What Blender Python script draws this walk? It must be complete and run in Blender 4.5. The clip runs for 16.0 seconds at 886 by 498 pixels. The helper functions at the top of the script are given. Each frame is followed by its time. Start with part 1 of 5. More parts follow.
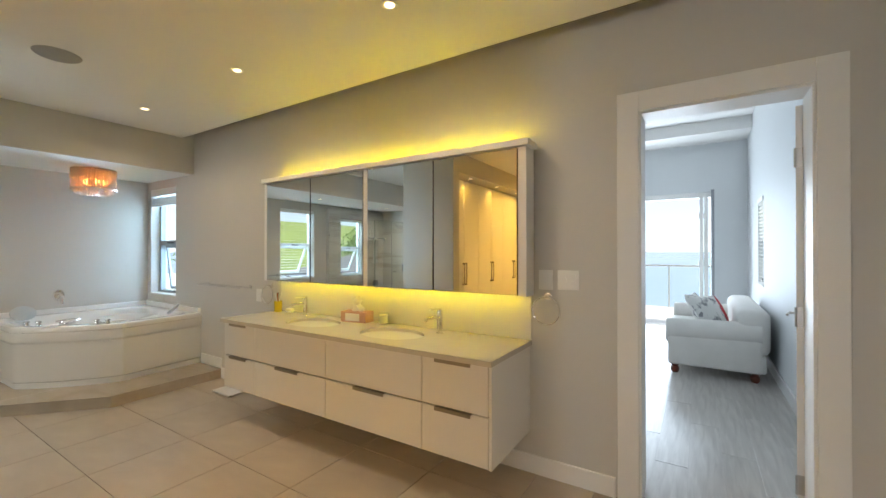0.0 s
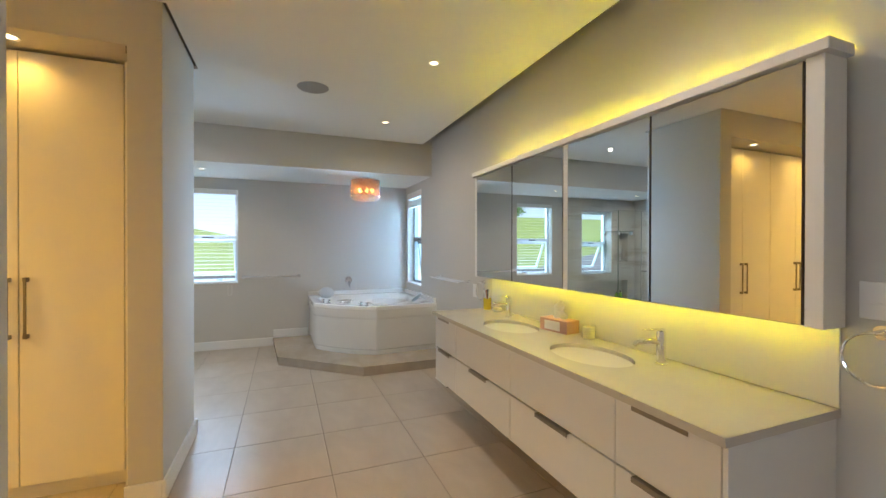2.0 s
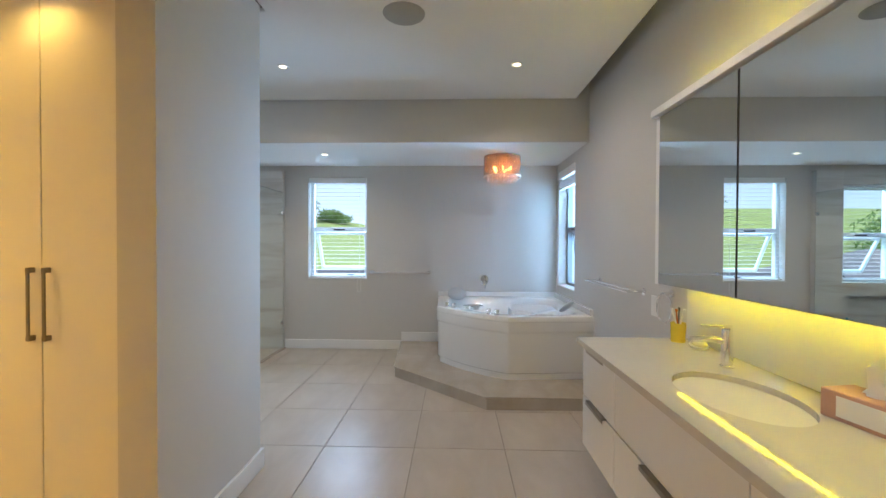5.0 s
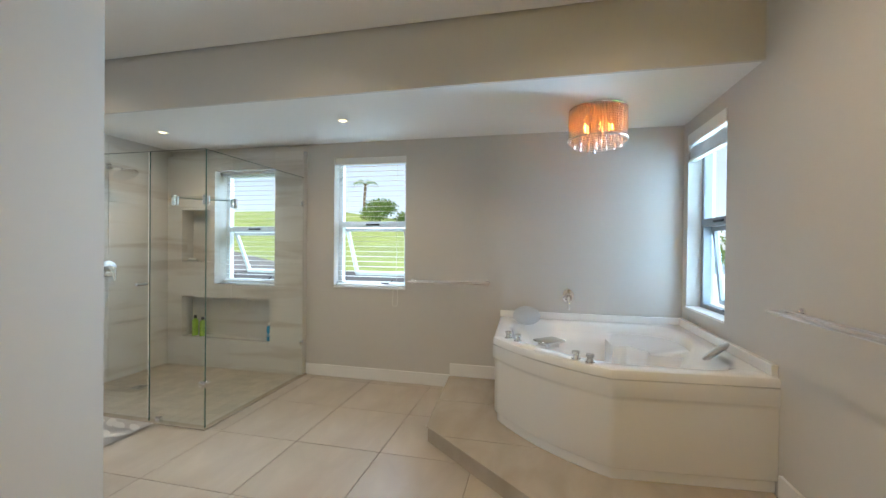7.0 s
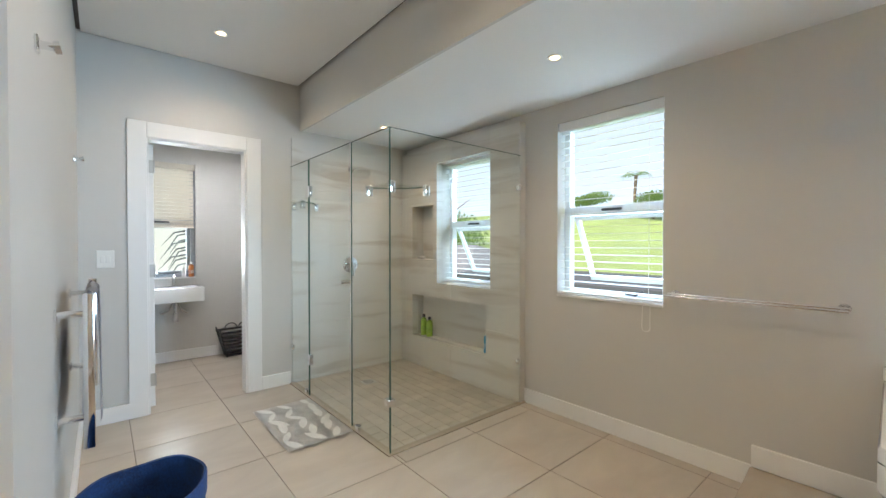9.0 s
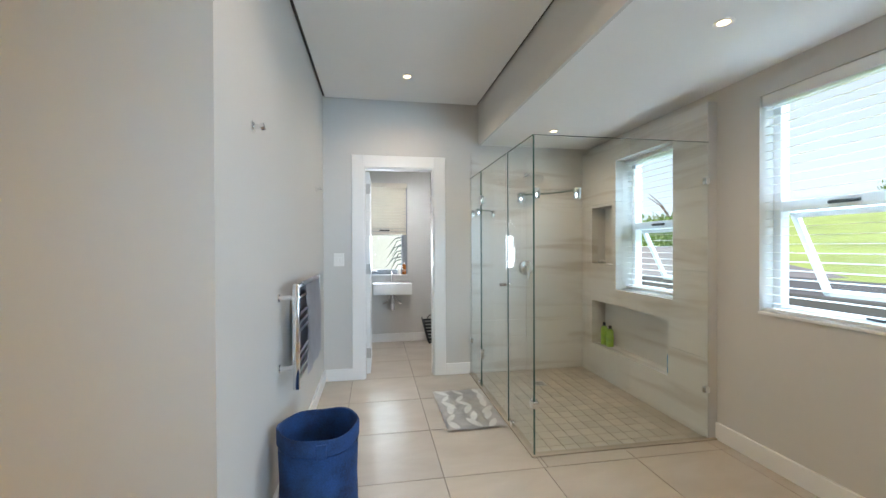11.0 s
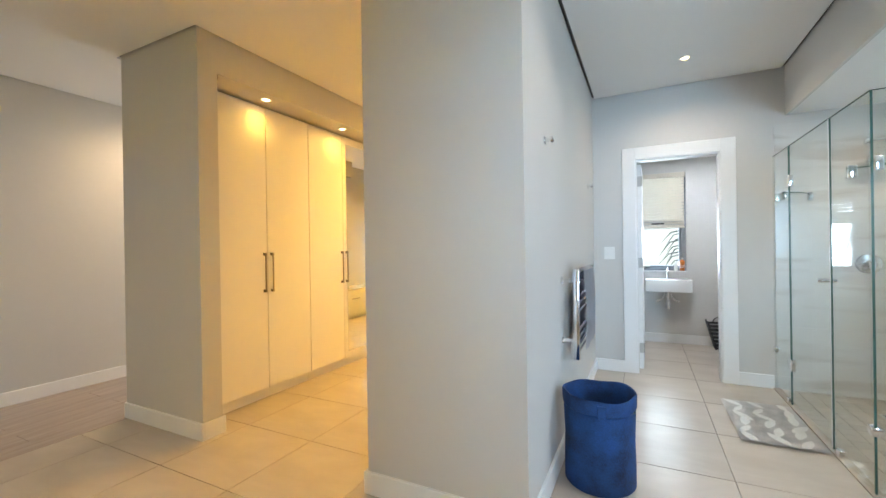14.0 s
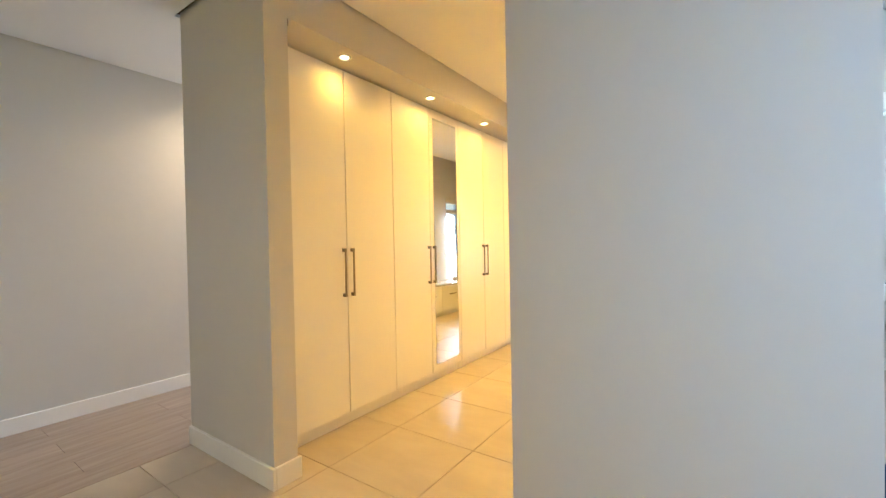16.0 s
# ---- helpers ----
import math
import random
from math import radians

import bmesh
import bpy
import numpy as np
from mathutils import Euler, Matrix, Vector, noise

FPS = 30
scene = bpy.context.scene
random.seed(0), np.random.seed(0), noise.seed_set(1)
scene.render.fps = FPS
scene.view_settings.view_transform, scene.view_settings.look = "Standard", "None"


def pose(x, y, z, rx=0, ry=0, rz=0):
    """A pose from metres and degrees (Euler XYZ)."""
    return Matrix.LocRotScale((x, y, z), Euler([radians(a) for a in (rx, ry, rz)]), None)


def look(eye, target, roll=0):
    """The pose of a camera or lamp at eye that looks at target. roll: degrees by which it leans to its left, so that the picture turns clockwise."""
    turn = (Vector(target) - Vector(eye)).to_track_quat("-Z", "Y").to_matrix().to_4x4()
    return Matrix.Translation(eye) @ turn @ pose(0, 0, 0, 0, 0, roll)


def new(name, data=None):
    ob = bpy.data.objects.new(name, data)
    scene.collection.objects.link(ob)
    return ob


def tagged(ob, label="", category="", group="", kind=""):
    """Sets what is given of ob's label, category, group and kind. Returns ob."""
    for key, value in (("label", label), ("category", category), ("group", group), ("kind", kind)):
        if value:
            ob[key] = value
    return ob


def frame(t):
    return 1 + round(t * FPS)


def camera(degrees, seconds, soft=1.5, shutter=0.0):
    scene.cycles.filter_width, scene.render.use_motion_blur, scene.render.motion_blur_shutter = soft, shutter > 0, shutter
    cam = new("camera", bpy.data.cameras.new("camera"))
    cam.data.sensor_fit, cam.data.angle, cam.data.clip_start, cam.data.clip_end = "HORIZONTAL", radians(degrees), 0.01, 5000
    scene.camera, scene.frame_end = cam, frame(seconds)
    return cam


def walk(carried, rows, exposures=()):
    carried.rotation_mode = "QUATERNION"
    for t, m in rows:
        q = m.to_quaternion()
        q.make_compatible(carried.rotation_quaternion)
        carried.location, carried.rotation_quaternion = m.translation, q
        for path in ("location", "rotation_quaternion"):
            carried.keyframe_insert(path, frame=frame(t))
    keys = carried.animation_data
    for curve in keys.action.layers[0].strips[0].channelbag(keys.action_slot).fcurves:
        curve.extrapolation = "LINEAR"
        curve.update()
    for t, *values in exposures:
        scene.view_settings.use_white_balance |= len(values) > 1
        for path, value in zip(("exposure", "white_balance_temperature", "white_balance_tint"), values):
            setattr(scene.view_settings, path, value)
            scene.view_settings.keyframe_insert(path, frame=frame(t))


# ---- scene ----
cam = camera(95.3, 16.0)
PATH = [
    (0, (0.052, 0.193, 1.418), (-1.019, 1.883, 1.429), 0.0),
    (0.5, (0.035, 0.349, 1.417), (-1.251, 1.88, 1.422), 0.2),
    (1, (0.036, 0.536, 1.419), (-1.487, 1.831, 1.413), 0.1),
    (1.5, (0.002, 0.711, 1.411), (-1.725, 1.72, 1.401), 0.1),
    (2, (-0.052, 0.871, 1.414), (-1.913, 1.605, 1.403), 0.1),
    (2.5, (-0.077, 1.042, 1.407), (-2.017, 1.529, 1.396), 0.1),
    (3, (-0.093, 1.15, 1.393), (-2.073, 1.43, 1.378), 0.0),
    (3.5, (-0.221, 1.218, 1.367), (-2.218, 1.343, 1.349), 0.1),
    (4, (-0.508, 1.287, 1.364), (-2.508, 1.314, 1.342), 0.1),
    (4.2, (-0.63, 1.317, 1.368), (-2.63, 1.31, 1.342), 0.1),
    (6.3, (-2.106, 1.55, 1.295), (-4.1, 1.398, 1.3), 0.6),
    (6.5, (-2.251, 1.564, 1.285), (-4.238, 1.341, 1.292), 0.1),
    (7, (-2.595, 1.516, 1.33), (-4.543, 1.064, 1.314), 0.6),
    (7.5, (-2.93, 1.474, 1.351), (-4.782, 0.72, 1.31), 0.5),
    (8, (-3.216, 1.39, 1.304), (-4.937, 0.372, 1.278), 0.3),
    (8.5, (-3.463, 1.34, 1.278), (-5.0, 0.061, 1.263), 0.3),
    (9, (-3.676, 1.303, 1.292), (-4.967, -0.225, 1.267), 0.0),
    (9.5, (-3.803, 1.27, 1.283), (-4.828, -0.447, 1.261), -0.2),
    (9.7, (-3.848, 1.271, 1.268), (-4.768, -0.504, 1.257), -0.1),
    (12, (-4.074, 1.933, 1.342), (-4.018, -0.066, 1.32), -0.8),
    (12.5, (-4.062, 2.003, 1.309), (-3.794, 0.021, 1.3), -0.8),
    (13, (-4.049, 2.01, 1.303), (-3.53, 0.079, 1.297), -0.9),
    (13.5, (-4.041, 1.975, 1.289), (-3.303, 0.116, 1.282), -0.8),
    (14, (-3.999, 1.937, 1.256), (-3.111, 0.145, 1.253), -0.9),
    (14.5, (-3.884, 1.868, 1.252), (-2.882, 0.137, 1.243), -0.8),
    (15, (-3.699, 1.764, 1.251), (-2.605, 0.09, 1.241), -0.8),
    (15.5, (-3.508, 1.608, 1.255), (-2.365, -0.033, 1.237), -1.0),
    (16, (-3.282, 1.44, 1.264), (-2.139, -0.2, 1.236), -1.1),
]
walk(cam, [(t, look(eye, target, roll)) for t, eye, target, roll in PATH], [(0, 0.28, 6500, 10), (1.5, 0.3, 5950, 11), (3, 0.3, 5300, 13), (4, 0.26, 5150, 14), (7, 0.22, 6350, 12), (9.5, 0.42, 6450, 13), (12, 0.36, 6250, 13), (14, 0.62, 6000, 11), (16, 0.66, 5500, 11)])

# ---- world, sun, window light, exposure ----
world = bpy.data.worlds.new("sky")
scene.world = world
world.use_nodes = True
wn = world.node_tree
sky = wn.nodes.new("ShaderNodeTexSky")
sky.sky_type = "NISHITA"
sky.sun_disc = False
sky.air_density, sky.dust_density, sky.ozone_density = 0.7, 0.5, 1.3
sky.sun_elevation, sky.sun_rotation = radians(52), radians(110)
wn.nodes["Background"].inputs["Strength"].default_value = 0.15
haze = wn.nodes.new("ShaderNodeMix")
haze.data_type = "RGBA"
haze.inputs["Factor"].default_value = 0.45
haze.inputs[7].default_value = (8.0, 8.6, 9.4, 1)
wn.links.new(sky.outputs[0], haze.inputs[6])
wn.links.new(haze.outputs[2], wn.nodes["Background"].inputs["Color"])
sun = new("sun", bpy.data.lights.new("sun", "SUN"))
sun.data.energy, sun.data.angle, sun.data.color = 5.0, radians(0.5), (1.0, 0.95, 0.87)
sun.matrix_world = look((30, -11, 40), (0, 0, 0))


def window_light(name, eye, target, w, h, power, color=(0.50, 0.75, 1.0)):
    d = bpy.data.lights.new(name, "AREA")
    d.shape, d.size, d.size_y, d.energy, d.color = "RECTANGLE", w, h, power, color
    ob = new(name, d)
    ob.matrix_world = look(eye, target)
    return ob


window_light("sky_light_bath", (-7.0, 4.9, 1.5), (-4.3, 0.0, 1.25), 1.7, 1.6, 620)
window_light("sky_light_west", (-8.3, -0.10, 3.55), (-5.0, -0.10, 0.9), 1.6, 1.5, 380, (0.58, 0.80, 1.0))
window_light("sky_light_shower", (-7.30, -1.50, 2.95), (-5.2, -1.50, 0.5), 0.9, 1.3, 75)
window_light("sky_light_bedroom", (-1.3, 9.3, 1.3), (-1.3, 0, 1.2), 3.2, 2.3, 165, (0.72, 0.86, 1.0))
window_light("sky_light_cloakroom", (-4.17, -5.3, 1.2), (-4.17, -3.0, 1.1), 1.6, 1.2, 140, (0.74, 0.86, 0.92))
# Added fill lamp that brightens the corridor from its unseen end.
window_light("corridor_fill_light", (0.17, -3.95, 1.6), (0.17, 0, 1.3), 0.7, 1.2, 45, (0.8, 0.9, 1.0))
window_light("sky_light_dressing", (-3.95, -5.35, 2.3), (-2.5, -5.2, 0.6), 0.6, 0.8, 3)

WARM = (1.0, 0.81, 0.58)
AMBER = (1.0, 0.53, 0.075)


def spot(x, y, z, power, color, cone=130):
    d = bpy.data.lights.new("lamp_light", "SPOT")
    d.energy, d.color, d.spot_size, d.spot_blend, d.shadow_soft_size = power, color, radians(cone), 1.0, 0.022
    ob = new("lamp_light", d)
    ob.matrix_world = pose(x, y, z)
    return ob


MAIN_LAMPS = [(-1.36, 1.88), (-2.82, 1.89), (-4.33, 1.89), (-4.33, 0.05), (-4.32, -1.84)]
CORRIDOR_LAMPS = [(0.17, -0.55), (0.17, -2.2)]
LOW_LAMPS = [(-5.65, -0.05), (-5.65, -1.86)]
ROBE_LAMPS = [(-1.24, -0.40), (-1.24, -1.34), (-1.24, -2.28), (-1.24, -3.22), (-2.83, -0.45), (-2.83, -1.38), (-2.83, -2.28), (-2.83, -3.22)]
DRESS_LAMPS = [(-2.03, -2.0), (-2.03, -4.0)]
for lx, ly in MAIN_LAMPS:
    spot(lx, ly, 2.735, 25, WARM, 160)
for lx, ly in CORRIDOR_LAMPS:
    spot(lx, ly, 2.735, 50, (1.0, 0.70, 0.38), 160)
# Added cloakroom fill lamp, stands in for daylight on its dark walls.
spot(-4.55, -3.25, 2.47, 45, (0.92, 0.95, 1.0), 165)
for lx, ly in LOW_LAMPS:
    spot(lx, ly, 2.33, 15, WARM, 160)
for lx, ly in ROBE_LAMPS:
    spot(lx, ly, 2.478, 6, AMBER, 150)
for lx, ly in DRESS_LAMPS:
    spot(lx, ly, 2.735, 145, AMBER, 165)


# ---- materials ----
def material(name, color, rough=0.5, metal=0.0, spec=0.5, vary=0.06, scale=6.0, bump=0.0, bump_scale=200.0, coat=0.0, piece=0.0):
    m = bpy.data.materials.new(name)
    m.use_nodes = True
    t = m.node_tree
    b = t.nodes["Principled BSDF"]
    b.inputs["Roughness"].default_value, b.inputs["Metallic"].default_value = rough, metal
    b.inputs["Specular IOR Level"].default_value, b.inputs["Coat Weight"].default_value = spec, coat
    b.inputs["Coat Roughness"].default_value = 0.05
    b.inputs["Base Color"].default_value = (*color, 1)
    co = t.nodes.new("ShaderNodeTexCoord")
    if vary:
        n1, n2 = t.nodes.new("ShaderNodeTexNoise"), t.nodes.new("ShaderNodeTexNoise")
        n1.inputs["Scale"].default_value, n1.inputs["Detail"].default_value = scale * 0.3, 4
        n2.inputs["Scale"].default_value, n2.inputs["Detail"].default_value = scale * 6, 5
        add = t.nodes.new("ShaderNodeMath")
        add.operation = "MULTIPLY_ADD"
        add.inputs[1].default_value = 0.4
        ramp = t.nodes.new("ShaderNodeMapRange")
        ramp.inputs[1].default_value, ramp.inputs[2].default_value = 0.4, 1.0
        ramp.inputs[3].default_value, ramp.inputs[4].default_value = 1 - vary, 1 + vary
        mul = t.nodes.new("ShaderNodeVectorMath")
        mul.operation = "SCALE"
        mul.inputs[0].default_value = color
        for n in (n1, n2):
            t.links.new(co.outputs["Object"], n.inputs["Vector"])
        t.links.new(n2.outputs[0], add.inputs[0])
        t.links.new(n1.outputs[0], add.inputs[2])
        t.links.new(add.outputs[0], ramp.inputs[0])
        last = ramp.outputs[0]
        if piece:
            info, pr, pm = t.nodes.new("ShaderNodeObjectInfo"), t.nodes.new("ShaderNodeMapRange"), t.nodes.new("ShaderNodeMath")
            pr.inputs[3].default_value, pr.inputs[4].default_value = 1 - piece, 1 + piece
            pm.operation = "MULTIPLY"
            t.links.new(info.outputs["Random"], pr.inputs[0])
            t.links.new(last, pm.inputs[0])
            t.links.new(pr.outputs[0], pm.inputs[1])
            last = pm.outputs[0]
        t.links.new(last, mul.inputs["Scale"])
        t.links.new(mul.outputs[0], b.inputs["Base Color"])
        rr = t.nodes.new("ShaderNodeMapRange")
        rr.inputs[1].default_value, rr.inputs[2].default_value = 0.4, 1.0
        rr.inputs[3].default_value, rr.inputs[4].default_value = rough * 0.9, min(1, rough * 1.12)
        t.links.new(add.outputs[0], rr.inputs[0])
        t.links.new(rr.outputs[0], b.inputs["Roughness"])
    if bump:
        nb, bp = t.nodes.new("ShaderNodeTexNoise"), t.nodes.new("ShaderNodeBump")
        nb.inputs["Scale"].default_value, nb.inputs["Detail"].default_value = bump_scale, 3
        bp.inputs["Strength"].default_value, bp.inputs["Distance"].default_value = bump, 0.002
        t.links.new(co.outputs["Object"], nb.inputs["Vector"])
        t.links.new(nb.outputs[0], bp.inputs["Height"])
        t.links.new(bp.outputs[0], b.inputs["Normal"])
    return m


def glow(name, color, strength):
    m = bpy.data.materials.new(name)
    m.use_nodes = True
    b = m.node_tree.nodes["Principled BSDF"]
    b.inputs["Base Color"].default_value = (*[min(0.8, c) for c in color], 1)
    b.inputs["Emission Color"].default_value, b.inputs["Emission Strength"].default_value = (*color, 1), strength
    return m


def clear_glass(name, tint=(0.97, 0.985, 0.975)):
    m = bpy.data.materials.new(name)
    m.use_nodes = True
    t = m.node_tree
    t.nodes.remove(t.nodes["Principled BSDF"])
    out = t.nodes["Material Output"]
    tr, gl, mx, lw = (t.nodes.new("ShaderNode" + k) for k in ("BsdfTransparent", "BsdfGlossy", "MixShader", "LayerWeight"))
    pw, fr = t.nodes.new("ShaderNodeMath"), t.nodes.new("ShaderNodeMath")
    tr.inputs[0].default_value = (*tint, 1)
    gl.inputs["Roughness"].default_value = 0.01
    lw.inputs[0].default_value = 0.5
    pw.operation, fr.operation = "POWER", "MULTIPLY_ADD"
    pw.inputs[1].default_value, fr.inputs[1].default_value, fr.inputs[2].default_value = 5.0, 0.4, 0.014
    t.links.new(lw.outputs["Facing"], pw.inputs[0])
    t.links.new(pw.outputs[0], fr.inputs[0])
    t.links.new(fr.outputs[0], mx.inputs[0])
    t.links.new(tr.outputs[0], mx.inputs[1])
    t.links.new(gl.outputs[0], mx.inputs[2])
    t.links.new(mx.outputs[0], out.inputs[0])
    return m


def streaked(name, dark, light, rough, stretch, scale, sharp=(0.35, 0.65), bump=0.0, piece=0.0):
    """Grain or veins drawn out along one axis."""
    m = material(name, light, rough, vary=0)
    t = m.node_tree
    b = t.nodes["Principled BSDF"]
    co, mp, ns, rp = t.nodes.new("ShaderNodeTexCoord"), t.nodes.new("ShaderNodeMapping"), t.nodes.new("ShaderNodeTexNoise"), t.nodes.new("ShaderNodeValToRGB")
    mp.inputs["Scale"].default_value = stretch
    ns.inputs["Scale"].default_value, ns.inputs["Detail"].default_value, ns.inputs["Distortion"].default_value = scale, 7, 0.6
    rp.color_ramp.elements[0].position, rp.color_ramp.elements[1].position = sharp
    rp.color_ramp.elements[0].color, rp.color_ramp.elements[1].color = (*dark, 1), (*light, 1)
    t.links.new(co.outputs["Object"], mp.inputs[0])
    t.links.new(mp.outputs[0], ns.inputs["Vector"])
    t.links.new(ns.outputs[0], rp.inputs[0])
    last = rp.outputs[0]
    if piece:
        info, pr, sc = t.nodes.new("ShaderNodeObjectInfo"), t.nodes.new("ShaderNodeMapRange"), t.nodes.new("ShaderNodeVectorMath")
        pr.inputs[3].default_value, pr.inputs[4].default_value = 1 - piece, 1 + piece
        sc.operation = "SCALE"
        t.links.new(info.outputs["Random"], pr.inputs[0])
        t.links.new(last, sc.inputs[0])
        t.links.new(pr.outputs[0], sc.inputs["Scale"])
        last = sc.outputs[0]
    t.links.new(last, b.inputs["Base Color"])
    if bump:
        bp = t.nodes.new("ShaderNodeBump")
        bp.inputs["Strength"].default_value, bp.inputs["Distance"].default_value = bump, 0.002
        t.links.new(ns.outputs[0], bp.inputs["Height"])
        t.links.new(bp.outputs[0], b.inputs["Normal"])
    return m


PAINT = material("greige_wall_paint", (0.60, 0.58, 0.545), 0.6, vary=0.025, scale=3, bump=0.12, bump_scale=350)
BED_PAINT = material("pale_grey_wall_paint", (0.70, 0.72, 0.73), 0.55, vary=0.02, scale=3, bump=0.1, bump_scale=350)
CEIL = material("ceiling_white", (0.80, 0.79, 0.77), 0.7, vary=0.015, scale=2)
TRIM = material("white_trim_paint", (0.82, 0.81, 0.79), 0.35, vary=0.02, scale=5)
GLOSSW = material("white_gloss_lacquer", (0.82, 0.81, 0.79), 0.12, vary=0.01, scale=4, coat=0.3)
ROBE = material("white_robe_melamine", (0.80, 0.78, 0.74), 0.32, vary=0.006, scale=5)
STONE = material("cream_quartz", (0.60, 0.57, 0.50), 0.07, vary=0.02, scale=30, coat=0.2)
BASIN = material("cream_basin_ceramic", (0.78, 0.76, 0.68), 0.06, vary=0.01, scale=4, coat=0.4)
SPIKE = material("dark_spiky_leaf", (0.035, 0.04, 0.032), 0.5, vary=0.3, scale=8)
CERAMIC = material("white_ceramic", (0.84, 0.84, 0.82), 0.06, vary=0.01, scale=4, coat=0.4)
ACRYLIC = material("white_acrylic", (0.84, 0.84, 0.83), 0.10, vary=0.01, scale=4, coat=0.3)
TILE = streaked("beige_porcelain", (0.44, 0.375, 0.30), (0.53, 0.465, 0.385), 0.33, (1.0, 2.2, 1.0), 2.2, (0.3, 0.72), 0.05, 0.06)
STEPTILE = streaked("beige_step_tile", (0.42, 0.36, 0.28), (0.52, 0.45, 0.37), 0.26, (1.0, 2.2, 1.0), 2.2, (0.3, 0.72), 0.05, 0.05)
MOSAIC = material("beige_mosaic_stone", (0.47, 0.41, 0.33), 0.4, vary=0.12, scale=12, bump=0.1, bump_scale=60, piece=0.10)
GROUT = material("tile_grout", (0.22, 0.185, 0.145), 0.9, vary=0.1, scale=30)
MARBLE = streaked("veined_porcelain", (0.55, 0.51, 0.46), (0.68, 0.665, 0.63), 0.22, (0.6, 0.6, 5.0), 1.7, (0.33, 0.5), 0.0, 0.04)
OAK = streaked("brown_laminate", (0.30, 0.235, 0.19), (0.42, 0.345, 0.285), 0.35, (9.0, 0.8, 1.0), 3.0, (0.3, 0.7), 0.1, 0.08)
GREYOAK = streaked("grey_laminate", (0.42, 0.39, 0.36), (0.58, 0.55, 0.51), 0.28, (9.0, 0.8, 1.0), 3.0, (0.3, 0.7), 0.1, 0.06)
CHROME = material("chrome", (0.85, 0.85, 0.86), 0.08, 1.0, vary=0.02, scale=20)
STEEL = material("brushed_steel", (0.55, 0.54, 0.52), 0.3, 1.0, vary=0.05, scale=40)
BRONZE = material("dark_handle_metal", (0.28, 0.25, 0.21), 0.35, 0.9, vary=0.05, scale=40)
ALU = material("grey_aluminium", (0.30, 0.32, 0.34), 0.4, 0.6, vary=0.03, scale=20)
WALU = material("white_aluminium", (0.78, 0.80, 0.82), 0.35, vary=0.02, scale=20)
PLASTIC = material("white_plastic", (0.80, 0.79, 0.76), 0.3, vary=0.01, scale=20)
SLAT = material("blind_slat", (0.84, 0.84, 0.82), 0.4, vary=0.02, scale=20)
CREAM = material("cream_blind_fabric", (0.66, 0.60, 0.50), 0.8, vary=0.05, scale=20, bump=0.2, bump_scale=400)
BLACK = material("black_plastic", (0.025, 0.025, 0.027), 0.45, vary=0.1, scale=20)
# Paints shade into ceiling and drawer gaps; also edges the mirror doors.
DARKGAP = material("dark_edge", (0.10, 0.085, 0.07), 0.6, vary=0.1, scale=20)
BLUE = material("blue_suede", (0.009, 0.042, 0.145), 0.8, vary=0.95, scale=22, bump=0.6, bump_scale=120)
MAT = material("grey_bath_mat", (0.62, 0.59, 0.56), 0.95, vary=0.12, scale=40, bump=0.8, bump_scale=300)
LEAF = material("white_mat_leaf", (0.78, 0.76, 0.72), 0.95, vary=0.06, scale=40, bump=0.8, bump_scale=300)
TOWEL = material("grey_towel", (0.48, 0.48, 0.52), 0.95, vary=0.1, scale=40, bump=0.8, bump_scale=400)
GREEN = material("green_bottle", (0.35, 0.55, 0.10), 0.25, vary=0.04, scale=20)
TEAL = material("blue_bottle", (0.03, 0.30, 0.55), 0.25, vary=0.04, scale=20)
AMBERB = material("amber_bottle", (0.45, 0.14, 0.03), 0.2, vary=0.04, scale=20)
YELLOW = material("yellow_tumbler", (0.70, 0.55, 0.04), 0.25, vary=0.03, scale=20)
PINKBOX = material("pink_card", (0.55, 0.33, 0.26), 0.6, vary=0.06, scale=40)
TISSUE = material("tissue_paper", (0.84, 0.83, 0.80), 0.9, vary=0.02, scale=40)
WAX = material("candle_wax", (0.80, 0.76, 0.50), 0.4, vary=0.02, scale=20)
FABRIC = material("white_sofa_linen", (0.74, 0.72, 0.68), 0.9, vary=0.05, scale=20, bump=0.5, bump_scale=300)
CUSHION = streaked("patterned_cushion", (0.24, 0.24, 0.25), (0.70, 0.69, 0.66), 0.9, (1, 1, 1), 9.0, (0.40, 0.47))
RED = material("red_cushion", (0.45, 0.02, 0.03), 0.85, vary=0.08, scale=20)
MAHOGANY = material("mahogany", (0.12, 0.028, 0.015), 0.3, vary=0.15, scale=20)
GREYMESH = material("grey_speaker_mesh", (0.36, 0.35, 0.34), 0.7, vary=0.05, scale=60, bump=0.5, bump_scale=900)
MIRROR = material("mirror_silver", (0.80, 0.84, 0.83), 0.0, 1.0, vary=0)
GLASS = clear_glass("shower_glass", (0.968, 0.983, 0.972))
PANE = clear_glass("window_glass", (0.97, 0.98, 0.98))
EDGE = material("polished_glass_edge", (0.05, 0.11, 0.09), 0.1, vary=0.1, scale=10)
CRYSTAL = bpy.data.materials.new("crystal")
CRYSTAL.use_nodes = True
_t = CRYSTAL.node_tree
_tr, _mx = _t.nodes.new("ShaderNodeBsdfGlossy"), _t.nodes.new("ShaderNodeMixShader")
_tl = _t.nodes.new("ShaderNodeBsdfTranslucent")
_tl.inputs[0].default_value = (0.80, 0.70, 0.62, 1)
_tr.inputs["Roughness"].default_value = 0.08
_mx.inputs[0].default_value = 0.75
_t.links.new(_tr.outputs[0], _mx.inputs[1])
_t.links.new(_tl.outputs[0], _mx.inputs[2])
